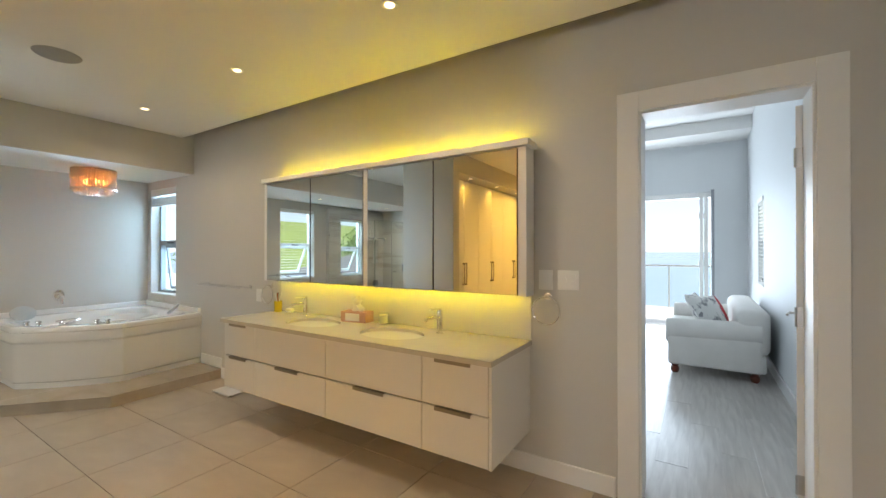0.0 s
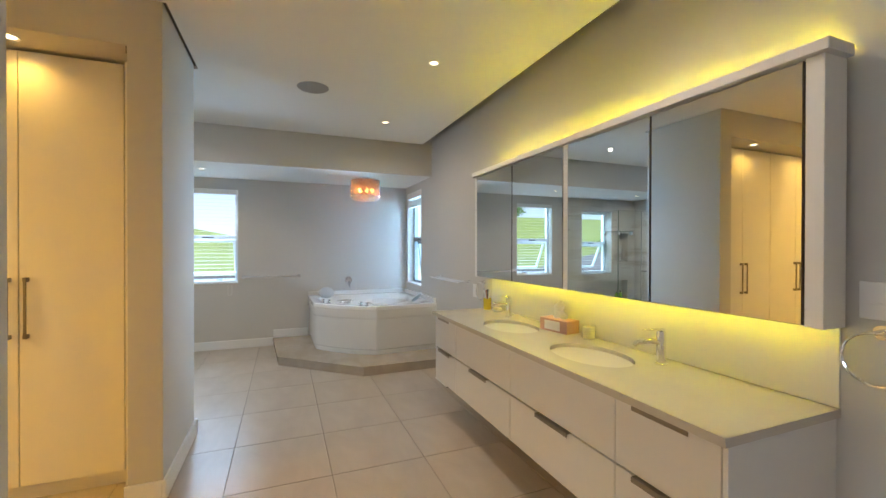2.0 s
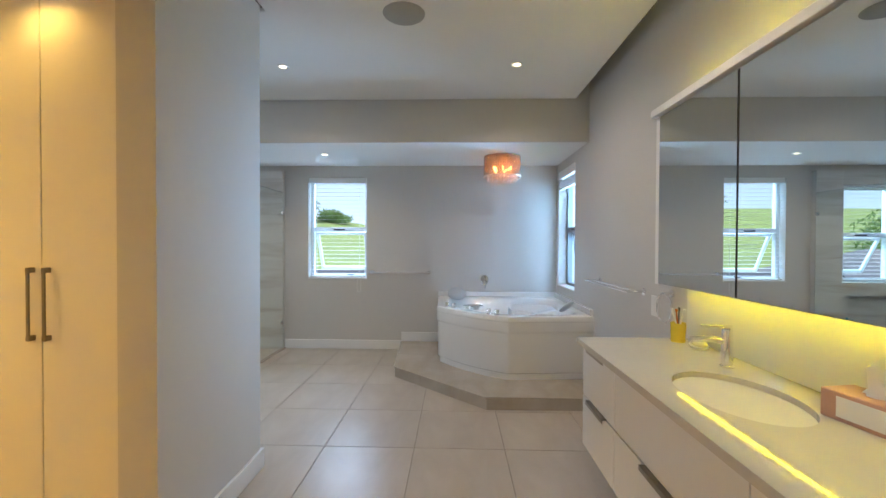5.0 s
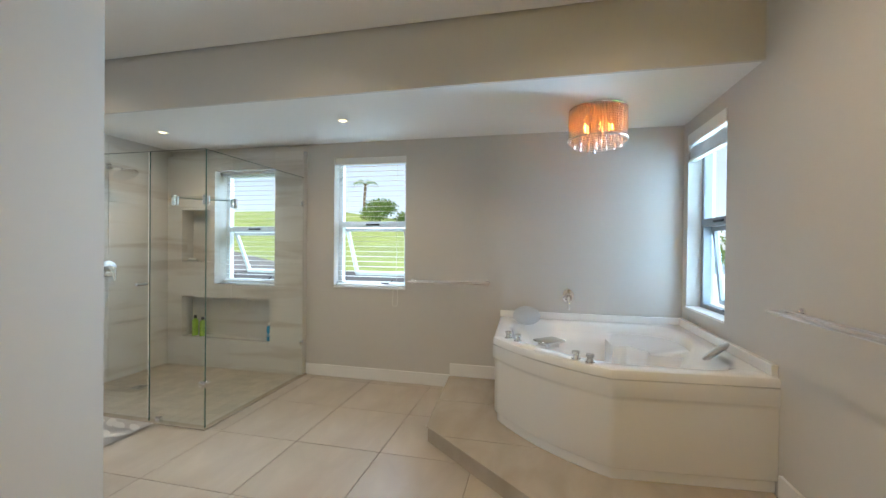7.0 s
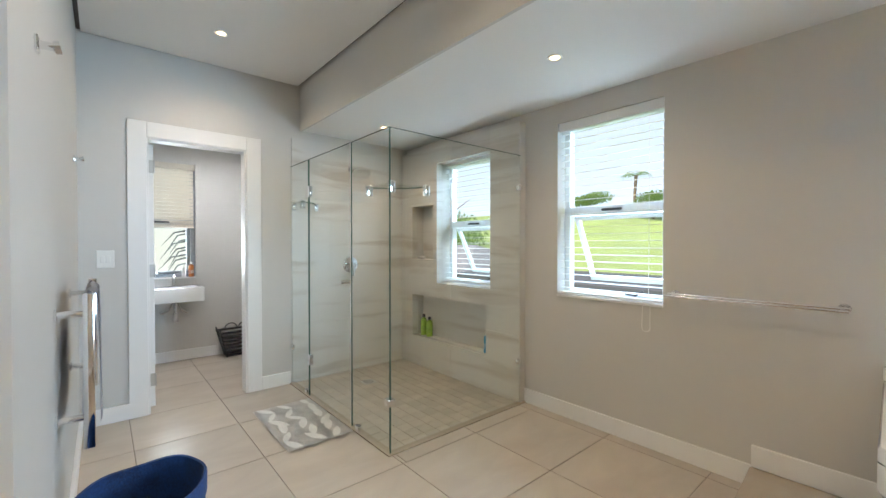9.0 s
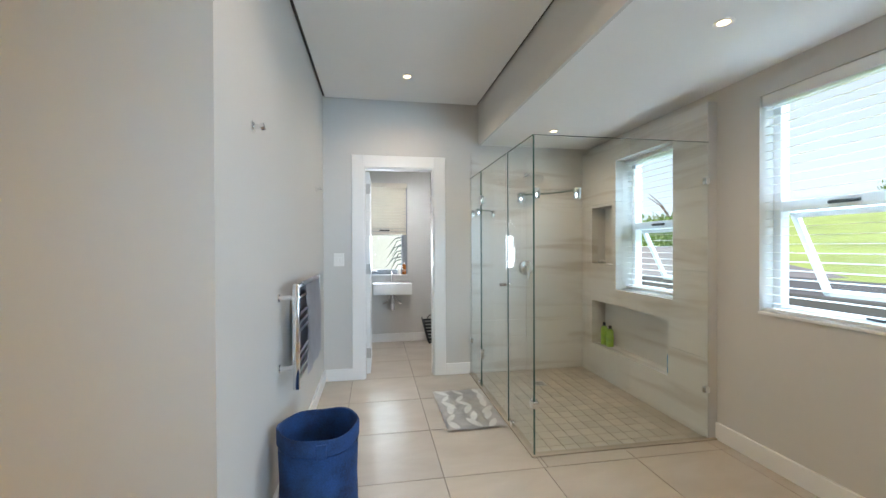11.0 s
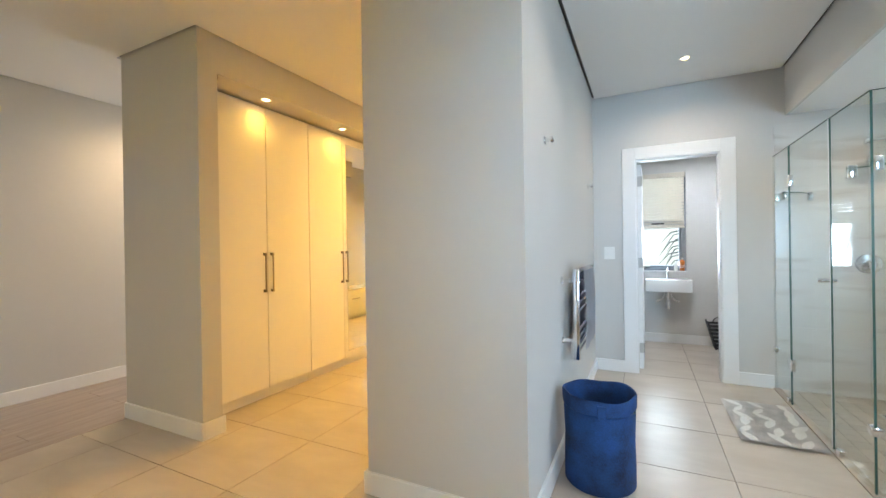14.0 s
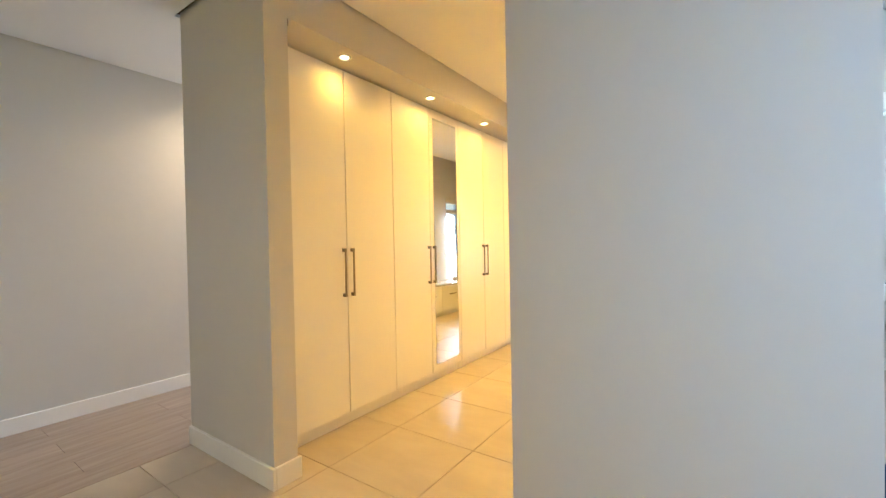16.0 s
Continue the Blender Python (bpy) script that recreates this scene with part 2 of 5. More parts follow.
_t.links.new(_mx.outputs[0], _t.nodes["Material Output"].inputs[0])
SHADE = bpy.data.materials.new("sheer_organza")
SHADE.use_nodes = True
_t = SHADE.node_tree
_tr, _mx = _t.nodes.new("ShaderNodeBsdfTransparent"), _t.nodes.new("ShaderNodeMixShader")
_tl = _t.nodes.new("ShaderNodeBsdfTranslucent")
_tl.inputs[0].default_value = (0.62, 0.56, 0.50, 1)
_mx.inputs[0].default_value = 0.25
_t.links.new(_tr.outputs[0], _mx.inputs[1])
_t.links.new(_tl.outputs[0], _mx.inputs[2])
_t.links.new(_mx.outputs[0], _t.nodes["Material Output"].inputs[0])
LAMP_ON = glow("lit_lamp", (1.0, 0.74, 0.40), 5)
ROBE_ON = glow("lit_robe_lamp", (1.0, 0.78, 0.42), 6)
LED = glow("yellow_led", (1.0, 0.76, 0.0), 62)
LED_TOP = glow("yellow_led_bright", (1.0, 0.76, 0.0), 150)
BULB = glow("chandelier_bulb", (1.0, 0.36, 0.06), 38)
GRASS = material("lawn", (0.26, 0.33, 0.09), 0.9, vary=0.25, scale=1.5, bump=0.5, bump_scale=20)
FOLIAGE = material("leaves", (0.17, 0.27, 0.07), 0.6, vary=0.4, scale=3)
_t = FOLIAGE.node_tree
_tl, _mx = _t.nodes.new("ShaderNodeBsdfTranslucent"), _t.nodes.new("ShaderNodeMixShader")
_tl.inputs[0].default_value = (0.22, 0.34, 0.07, 1)
_mx.inputs[0].default_value = 0.45
_t.links.new(_t.nodes["Principled BSDF"].outputs[0], _mx.inputs[1])
_t.links.new(_tl.outputs[0], _mx.inputs[2])
_t.links.new(_mx.outputs[0], _t.nodes["Material Output"].inputs[0])
BARK = material("palm_bark", (0.22, 0.16, 0.11), 0.9, vary=0.3, scale=8, bump=0.6, bump_scale=30)
ASPHALT = material("asphalt", (0.07, 0.07, 0.072), 0.9, vary=0.15, scale=4)
SEA = material("sea_water", (0.24, 0.35, 0.44), 0.25, vary=0.1, scale=0.02)
RENDERWALL = material("plastered_outer_wall", (0.62, 0.58, 0.50), 0.85, vary=0.05, scale=2)
ROOFTILE = material("grey_roof", (0.20, 0.19, 0.19), 0.8, vary=0.15, scale=4)
DECK = material("pale_balcony_tile", (0.60, 0.58, 0.54), 0.6, vary=0.06, scale=4)


# ---- mesh helpers ----
def finish(name, bm, mat, parent=None, label="", smooth=False):
    me = bpy.data.meshes.new(name)
    bmesh.ops.recalc_face_normals(bm, faces=bm.faces)
    bm.to_mesh(me)
    bm.free()
    me.materials.append(mat)
    if smooth:
        me.shade_smooth()
        me.set_sharp_from_angle(angle=radians(38))
    ob = new(name, me)
    if parent:
        ob.parent = parent
        ob.matrix_parent_inverse = Matrix.Translation(parent.get("base", (0, 0, 0))).inverted() if "base" in parent else Matrix()
    if label:
        ob["label"] = label
    return ob


def part(name, bm, mat, parent, label="", smooth=False):
    return finish(name, bm, mat, parent, label, smooth)


def thing(name, base, label, category, group=""):
    ob = new(name)
    ob.empty_display_size = 0.05
    ob.location = base
    ob["base"] = base
    return tagged(ob, label, category, group)


def structure(ob, label, category):
    return tagged(ob, label, category, "", "structure")


def add_box(bm, lo, hi, bev=0.0, seg=2, m=None):
    r = bmesh.ops.create_cube(bm, size=1)
    vs = r["verts"]
    c = [(a + b) / 2 for a, b in zip(lo, hi)]
    s = [abs(b - a) for a, b in zip(lo, hi)]
    bmesh.ops.scale(bm, vec=s, verts=vs)
    bmesh.ops.translate(bm, vec=c, verts=vs)
    if bev:
        es = list({e for v in vs for e in v.link_edges})
        r = bmesh.ops.bevel(bm, geom=es, offset=min(bev, min(s) * 0.45), segments=seg, affect="EDGES", profile=0.5)
        vs = list({v for f in r["faces"] for v in f.verts} | {v for v in vs if v.is_valid})
    if m is not None:
        bmesh.ops.transform(bm, matrix=m, verts=vs)
    return vs


def box(lo, hi, bev=0.0, seg=2, m=None):
    bm = bmesh.new()
    add_box(bm, lo, hi, bev, seg, m)
    return bm


def add_tube(bm, pts, r, n=10, caps=True):
    pts = [Vector(p) for p in pts]
    rings, up = [], None
    for i, p in enumerate(pts):
        d = (pts[min(i + 1, len(pts) - 1)] - pts[max(i - 1, 0)]).normalized()
        if up is None:
            up = d.orthogonal().normalized()
        up = (up - d * up.dot(d)).normalized()
        side = d.cross(up)
        rr = r[i] if isinstance(r, (list, tuple)) else r
        rings.append([bm.verts.new(p + up * rr * math.cos(a) + side * rr * math.sin(a)) for a in (2 * math.pi * k / n for k in range(n))])
    for a, b in zip(rings, rings[1:]):
        for k in range(n):
            bm.faces.new((a[k], a[(k + 1) % n], b[(k + 1) % n], b[k]))
    if caps:
        bm.faces.new(rings[0][::-1])
        bm.faces.new(rings[-1])


def tube(pts, r, n=10, caps=True):
    bm = bmesh.new()
    add_tube(bm, pts, r, n, caps)
    return bm


def arc(c, r, a0, a1, n, u=(1, 0, 0), v=(0, 0, 1)):
    u, v, c = Vector(u), Vector(v), Vector(c)
    return [c + u * r * math.cos(radians(a0 + (a1 - a0) * i / n)) + v * r * math.sin(radians(a0 + (a1 - a0) * i / n)) for i in range(n + 1)]


def add_lathe(bm, profile, c, n=32, sx=1.0, sy=1.0, m=None):
    rings = []
    for r, z in profile:
        ring = [Vector((r * sx * math.cos(2 * math.pi * k / n), r * sy * math.sin(2 * math.pi * k / n), z)) for k in range(n)]
        if m is not None:
            ring = [m @ p for p in ring]
        rings.append([bm.verts.new(p + Vector(c)) for p in ring])
    for a, b in zip(rings, rings[1:]):
        for k in range(n):
            bm.faces.new((a[k], a[(k + 1) % n], b[(k + 1) % n], b[k]))
    if profile[0][0] > 1e-5:
        bm.faces.new(rings[0][::-1])
    if profile[-1][0] > 1e-5:
        bm.faces.new(rings[-1])
    bmesh.ops.remove_doubles(bm, verts=[v for r in rings for v in r], dist=1e-6)


def lathe(profile, c, n=32, sx=1.0, sy=1.0, m=None):
    bm = bmesh.new()
    add_lathe(bm, profile, c, n, sx, sy, m)
    return bm


def prism(outline, z0, z1, bev=0.0):
    bm = bmesh.new()
    f = bm.faces.new([bm.verts.new((x, y, z0)) for x, y in outline])
    r = bmesh.ops.extrude_face_region(bm, geom=[f])
    bmesh.ops.translate(bm, vec=(0, 0, z1 - z0), verts=[g for g in r["geom"] if isinstance(g, bmesh.types.BMVert)])
    if bev:
        es = [e for e in bm.edges if all(abs(v.co.z - z1) < 1e-5 for v in e.verts)]
        bmesh.ops.bevel(bm, geom=es, offset=bev, segments=3, affect="EDGES", profile=0.5)
    return bm


def cut(rect, holes):
    """Pieces of a rectangle (a0, b0, a1, b1) left by rectangular holes."""
    out = [rect]
    for h in holes:
        nxt = []
        for a0, b0, a1, b1 in out:
            if h[0] >= a1 or h[2] <= a0 or h[1] >= b1 or h[3] <= b0:
                nxt.append((a0, b0, a1, b1))
                continue
            if h[0] > a0:
                nxt.append((a0, b0, h[0], b1))
            if h[2] < a1:
                nxt.append((h[2], b0, a1, b1))
            c0, c1 = max(a0, h[0]), min(a1, h[2])
            if h[1] > b0:
                nxt.append((c0, b0, c1, h[1]))
            if h[3] < b1:
                nxt.append((c0, h[3], c1, b1))
        out = nxt
    return [r for r in out if r[2] - r[0] > 0.004 and r[3] - r[1] > 0.004]


def wall(name, axis, a0, a1, p0, p1, z0, z1, holes, mat, label):
    """A wall that runs along axis from a0 to a1, from p0 to p1 thick, with holes (a, z, a, z)."""
    bm = bmesh.new()
    for u0, v0, u1, v1 in cut((a0, z0, a1, z1), holes):
        lo, hi = ((u0, p0, v0), (u1, p1, v1)) if axis == "x" else ((p0, u0, v0), (p1, u1, v1))
        add_box(bm, lo, hi)
    return structure(finish(name, bm, mat), label, "wall")


# ---- structure ----
H, DROP = 2.752, 2.35
WIN2 = (-6.22, 0.85, -5.54, 2.24)
DOOR1 = (-0.24, 0, 0.52, 2.21)
WIN1 = (-0.48, 0.90, 0.28, 2.20)
WINS = (-1.84, 0.90, -1.11, 2.10)
WCDOOR = (-4.64, 0, -3.93, 2.10)
WCWIN = (-4.49, 0.91, -3.86, 2.18)
DRWIN = (-5.57, 1.0, -5.12, 2.12)
wall("wall_north", "x", -6.52, 0.92, 2.70, 2.90, 0, 3.0, [WIN2, DOOR1], PAINT, "greige painted wall behind the vanity and bath")
wall("wall_west", "y", -2.66, 2.70, -6.52, -6.32, 0, 3.0, [WIN1, WINS, (-2.26, 0.31, -1.16, 0.75), (-2.26, 1.13, -1.90, 1.69)], PAINT, "greige painted outer wall with two windows")
wall("wall_cloakroom", "x", -6.32, -3.55, -2.58, -2.46, 0, 2.93, [WCDOOR], PAINT, "greige painted wall with the cloakroom door")
wall("wall_hall", "y", -5.60, 0.085, -3.55, -3.46, 0, 2.93, [DRWIN], PAINT, "greige painted wall with hooks and towel warmer")
wall("wall_stub", "x", -3.55, -2.71, 0.085, 0.245, 0, 2.93, [], PAINT, "greige painted wall end beside the wardrobes")
wall("wall_pillar", "x", -1.355, -0.43, 0.105, 0.245, 0, 2.93, [], PAINT, "greige painted pier beside the wardrobes")
wall("wall_corridor", "y", -5.60, 0.105, -0.58, -0.43, 0, 2.93, [], PAINT, "greige painted wall behind the wardrobes")
wall("wall_east", "y", -3.6, 2.70, 0.77, 0.92, 0, 3.0, [], PAINT, "greige painted wall along the corridor")
# The opening here is invented, to let the corridor fill lamp in.
wall("wall_corridor_end", "x", -0.43, 0.77, -3.6, -3.45, 0, 2.93, [(-0.2, 0.9, 0.54, 2.2)], PAINT, "greige painted corridor end wall")
wall("wall_dressing_end", "x", -3.55, -0.43, -5.75, -5.60, 0, 2.93, [], PAINT, "greige painted dressing room end wall")
wall("wall_cloakroom_back", "x", -5.4, -3.55, -4.14, -4.00, 0, 2.93, [WCWIN], PAINT, "greige painted cloakroom back wall")
wall("wall_cloakroom_side", "y", -4.0, -2.58, -5.4, -5.25, 0, 2.93, [], PAINT, "greige painted cloakroom side wall")
for lo, hi, lab in (((-3.46, -3.60, 2.50), (-2.71, 0.085, 2.90), "greige boxed-in soffit over the wardrobes"), ((-1.355, -5.60, 2.50), (-0.58, 0.105, 2.90), "greige boxed-in soffit over the mirrored wardrobes")):
    structure(finish("soffit", box(lo, hi), PAINT), lab, "soffit")
wall("bulkhead_face", "y", -2.46, 2.70, -5.12, -5.10, 2.345, 2.93, [], PAINT, "greige bulkhead face above the bath alcove")
G, SLOT = 0.025, 0.135
for x0, x1, y0, y1 in ((-5.10, 0.77, 0.245, 2.70), (-5.10, -3.55, -2.46, 0.245), (-2.71, -1.355, -5.60, 0.245), (-0.43, 0.77, -3.45, 0.245)):
    bm = bmesh.new()
    if y1 > 1:
        add_box(bm, (x0 + G, y0 + G, H), (x1 - G, y1 - SLOT, H + 0.02))
        for a, b in ((-5.10, -3.55), (-2.71, -1.355), (-0.43, 0.77)):
            add_box(bm, (a + G, y0, H), (b - G, y0 + G, H + 0.02))
    else:
        add_box(bm, (x0 + G, y0 + G, H), (x1 - G, y1, H + 0.02))
    structure(finish("ceiling", bm, CEIL), "white plasterboard ceiling with a shadow gap", "ceiling")
    yt = y1 - SLOT if y1 > 1 else y1
    # Dark sheet over the panel; its colour supplies the shade in the gaps.
    structure(finish("trim", box((x0, y0, H + 0.021), (x1, yt, H + 0.03)), DARKGAP), "dark sheet painting the shade of the ceiling shadow gap", "trim")
structure(finish("trim", box((-5.10 + G, 2.70 - SLOT + 0.0005, H - 0.002), (0.77 - G, 2.70 - SLOT + 0.004, H + 0.0205)), DARKGAP), "thin dark strip along the edge of the ceiling slot", "trim")
structure(finish("ceiling", box((-6.32, -2.46, DROP), (-5.12, 2.70, DROP + 0.05)), CEIL), "white lowered ceiling over bath and shower", "ceiling")
structure(finish("ceiling", box((-5.25, -4.0, 2.50), (-3.55, -2.58, 2.55)), CEIL), "white cloakroom ceiling", "ceiling")
structure(finish("roof_slab", box((-6.9, -5.9, 2.92), (1.3, 2.9, 3.10)), CEIL), "flat concrete roof slab", "roof")
structure(finish("floor_base", box((-6.52, -5.75, -0.25), (0.92, 2.9, -0.006)), GROUT), "grouted floor bed", "floor")

SK = 0.115


def skirting(x0, x1, y0, y1, z0=0.0):
    structure(finish("baseboard", box((x0, y0, z0), (x1, y1, z0 + SK), 0.004), TRIM), "white painted skirting board", "skirting")


skirting(-4.465, -0.355, 2.682, 2.70)
skirting(-6.32, -6.302, -0.78, 0.73)
skirting(-6.32, -6.302, 0.73, 1.20, 0.108)
skirting(-4.89, -4.47, 2.682, 2.70, 0.108)
skirting(-3.83, -3.55, -2.46, -2.442)
skirting(-5.0, -4.75, -2.46, -2.442)
skirting(-3.568, -3.55, -2.44, 0.245)
skirting(-3.568, -2.692, 0.245, 0.263)
skirting(-2.71, -2.692, 0.07, 0.245)
skirting(-1.373, -0.43, 0.245, 0.263)
skirting(-1.373, -1.355, 0.09, 0.245)
skirting(0.752, 0.77, -3.45, 2.70)
skirting(0.63, 0.752, 2.682, 2.70)
skirting(-5.25, -3.55, -4.0, -3.982)
skirting(-0.43, -0.412, -3.45, 0.245)


# ---- door frames and doors ----
def door_frame(name, x0, x1, top, y0, y1, w, label):
    """Lining in the wall's thickness and architraves on both faces."""
    d = structure(new(name), label, "door frame")
    d["base"] = (0, 0, 0)
    for lo, hi in (((x0, y0, 0), (x0 + 0.02, y1, top)), ((x1 - 0.02, y0, 0), (x1, y1, top)), ((x0 + 0.02, y0, top - 0.02), (x1 - 0.02, y1, top))):
        part("lining", box(lo, hi, 0.002), TRIM, d)
    for f0, f1 in ((y0 - 0.018, y0), (y1, y1 + 0.018)):
        part("architrave", box((x0 - w, f0, 0), (x0 + 0.008, f1, top + w), 0.004), TRIM, d)
        part("architrave", box((x1 - 0.008, f0, 0), (x1 + w, f1, top + w), 0.004), TRIM, d)
        part("architrave", box((x0 + 0.008, f0 + 0.001, top - 0.008), (x1 - 0.008, f1 - 0.001, top + w), 0.004), TRIM, d)
    return d


door_frame("door_frame_1", DOOR1[0], DOOR1[2], DOOR1[3], 2.70, 2.90, 0.105, "white painted frame of the bedroom doorway")
door_frame("door_frame_2", WCDOOR[0], WCDOOR[2], WCDOOR[3], -2.58, -2.46, 0.11, "white painted frame of the cloakroom doorway")


def lever(parent, at, side, along):
    """Lever handle on a rose; side: which way it stands out, along: which way the lever points."""
    a, s, l = Vector(at), Vector(side), Vector(along)
    h = part("handle", tube([a, a + s * 0.05, a + s * 0.055 + l * 0.02, a + s * 0.055 + l * 0.12], 0.008, 10), STEEL, parent, "brushed steel lever handle", True)
    part("rose", tube([a, a + s * 0.008], 0.026, 20), STEEL, parent, "", True)
    part("keyhole_plate", tube([a - Vector((0, 0, 0.09)), a - Vector((0, 0, 0.09)) + s * 0.006], 0.02, 16), STEEL, parent, "", True)


def door_leaf(name, hinge, angle, width, height, label, flip):
    """Leaf with its hinge edge at the hinge, turned by angle from +x."""
    d = structure(new(name), label, "door")
    m = Matrix.Translation(hinge) @ Matrix.Rotation(radians(angle), 4, "Z")
    d["base"] = (0, 0, 0)
    d.matrix_world = m
    part("leaf", box((0, -0.02, 0.008), (width, 0.02, height), 0.002), TRIM, d)
    lever(d, (width - 0.06, 0.02 * flip, 1.02), (0, flip, 0), (-1, 0, 0))
    lever(d, (width - 0.06, -0.02 * flip, 1.02), (0, -flip, 0), (-1, 0, 0))
    for z in (0.22, 1.08, 1.90):
        part("hinge", box((-0.0025, -0.019, z - 0.05), (-0.0005, 0.017, z + 0.05)), STEEL, d, "steel butt hinge")
        part("hinge_knuckle", tube([(-0.006, 0.022 * flip, z - 0.05), (-0.006, 0.022 * flip, z + 0.05)], 0.006, 8), STEEL, d, "", True)
    return d


door_leaf("door_1", (0.495, 2.925, 0), 80, 0.74, 2.17, "open white painted bedroom door with steel lever", 1)
door_leaf("door_2", (-3.972, -2.606, 0), -91, 0.68, 2.07, "open white painted cloakroom door with steel hinges", -1)


# ---- windows ----
def window(name, axis, hole, inner, outer, mat, label, vent=27, sill=True, casement=True):
    """A two-light window: fixed pane above, top-hung vent below, in the hole (a, z, a, z). The frame stands near the outer face."""
    a0, z0, a1, z1 = hole
    d = 1 if outer > inner else -1
    f0, f1 = outer - d * 0.10, outer - d * 0.04
    zm = z0 + (z1 - z0) * 0.49
    w = structure(new(name), label, "window")
    w["base"] = (0, 0, 0)

    def b(u0, u1, p0, p1, v0, v1, bev=0.003):
        p0, p1 = min(p0, p1), max(p0, p1)
        return box((u0, p0, v0), (u1, p1, v1), bev) if axis == "x" else box((p0, u0, v0), (p1, u1, v1), bev)

    t = 0.045
    part("frame", b(a0, a0 + t, f0, f1, z0, z1), mat, w)
    part("frame", b(a1 - t, a1, f0, f1, z0, z1), mat, w)
    part("frame", b(a0 + t, a1 - t, f0, f1, z0, z0 + t), mat, w)
    part("frame", b(a0 + t, a1 - t, f0, f1, z1 - t, z1), mat, w)
    part("transom", b(a0 + t, a1 - t, f0, f1, zm - 0.03, zm + 0.03), mat, w)
    g = (f0 + f1) / 2
    part("pane", b(a0 + t, a1 - t, g - 0.003, g + 0.003, zm + 0.03, z1 - t, 0), PANE, w)
    h = zm - 0.03 - z0 - t
    bm = bmesh.new()
    for u0, u1, v0, v1 in ((a0 + t, a0 + t + 0.035, -h, 0), (a1 - t - 0.035, a1 - t, -h, 0), (a0 + t, a1 - t, -0.035, 0), (a0 + t, a1 - t, -h, -h + 0.035)):
        lo, hi = ((u0, -0.015, v0), (u1, 0.015, v1)) if axis == "x" else ((-0.015, u0, v0), (0.015, u1, v1))
        add_box(bm, lo, hi, 0.002, 1)
    ax = "X" if axis == "x" else "Y"
    turn = vent * d * (1 if axis == "x" else -1)
    off = (0, outer - d * 0.03, zm - 0.03) if axis == "x" else (outer - d * 0.03, 0, zm - 0.03)
    m = Matrix.Translation(off) @ Matrix.Rotation(radians(turn), 4, ax)
    bm.transform(m)
    sash = part("vent_sash", bm, mat, w)
    lo, hi = ((a0 + t + 0.03, -0.003, -h + 0.03), (a1 - t - 0.03, 0.003, -0.03)) if axis == "x" else ((-0.003, a0 + t + 0.03, -h + 0.03), (0.003, a1 - t - 0.03, -0.03))
    pane = box(lo, hi)
    pane.transform(m)
    part("pane", pane, PANE, w)
    # peg stay and catch
    am = (a0 + a1) / 2
    e = f0 - d * 0.012

    def at(u, p, z):
        return (u, p, z) if axis == "x" else (p, u, z)

    part("catch", tube([at(am - 0.07, e, zm), at(am + 0.07, e, zm)], 0.009, 8), BLACK, w, "black window catch", True)
    part("stay", tube([at(am + 0.1, e, z0 + 0.05), at(am + 0.17, e, z0 + 0.045), at(am + 0.22, e, z0 + 0.08)], 0.007, 8), BLACK, w, "black window stay", True)
    if sill:
        part("window_sill", b(a0 + 0.001, a1 - 0.001, inner - d * 0.012, f0, z0 - 0.002, z0 + 0.014, 0.003), TRIM, w)
    return w


def blind(name, axis, a0, a1, p, top, bottom, label, tilt=8, step=0.05, stack=0, mat=None, head=0.065, d=1):
    mat = mat or SLAT
    o = thing(name, (a0, p, bottom) if axis == "x" else (p, a0, bottom), label, "blind", "blinds")

    def b(u0, u1, q0, q1, v0, v1, bev=0.0):
        return box((u0, q0, v0), (u1, q1, v1), bev, 1) if axis == "x" else box((q0, u0, v0), (q1, u1, v1), bev, 1)

    part("headrail", b(a0, a1, p - 0.03, p + 0.03, top - head, top, 0.004), mat, o, "pale pelmet board")
    z = top - head - 0.02
    ax = "X" if axis == "x" else "Y"
    end = bottom + 0.02 + stack * 0.006
    zs = []
    while z > end:
        zs.append((z, tilt))
        z -= step
    zs += [(bottom + 0.022 + i * 0.006, 0) for i in range(stack)]
    for z, a in zs:
        bm = b(a0 + 0.012, a1 - 0.012, -0.018, 0.018, -0.001, 0.001)
        bm.transform(Matrix.Translation((0, p, z) if axis == "x" else (p, 0, z)) @ Matrix.Rotation(radians(a), 4, ax))
        part("slat", bm, mat, o)
    part("bottom_rail", b(a0 + 0.01, a1 - 0.01, p - 0.024, p + 0.024, bottom, bottom + 0.016, 0.003), mat, o)
    for u in (a0 + 0.1, a1 - 0.1):
        q = [(u, p, bottom), (u, p, top - head)] if axis == "x" else [(p, u, bottom), (p, u, top - head)]
        part("ladder_cord", tube(q, 0.0012, 5), mat, o)
    return o


window("window_1", "y", WIN1, -6.32, -6.52, WALU, "white aluminium window with an open lower vent")
blind("venetian_blind", "y", WIN1[0] + 0.005, WIN1[2] - 0.005, -6.36, WIN1[3], WIN1[1] + 0.02, "white slatted blind, slats open, in the bathroom window", tilt=3)
window("window_3", "y", WINS, -6.32, -6.52, WALU, "white aluminium shower window with an open lower vent", sill=False)
blind("venetian_blind", "y", WINS[0] + 0.005, WINS[2] - 0.005, -6.37, WINS[3], WINS[1] + 0.02, "white slatted blind, slats open, in the shower window", tilt=3, head=0.03)
window("window_2", "x", WIN2, 2.70, 2.90, ALU, "grey aluminium window beside the bath, vent ajar", vent=6)
blind("venetian_blind", "x", WIN2[0] + 0.005, WIN2[2] - 0.003, 2.722, WIN2[3], 2.02, "white slatted blind drawn up above the bath", stack=14, head=0.09)
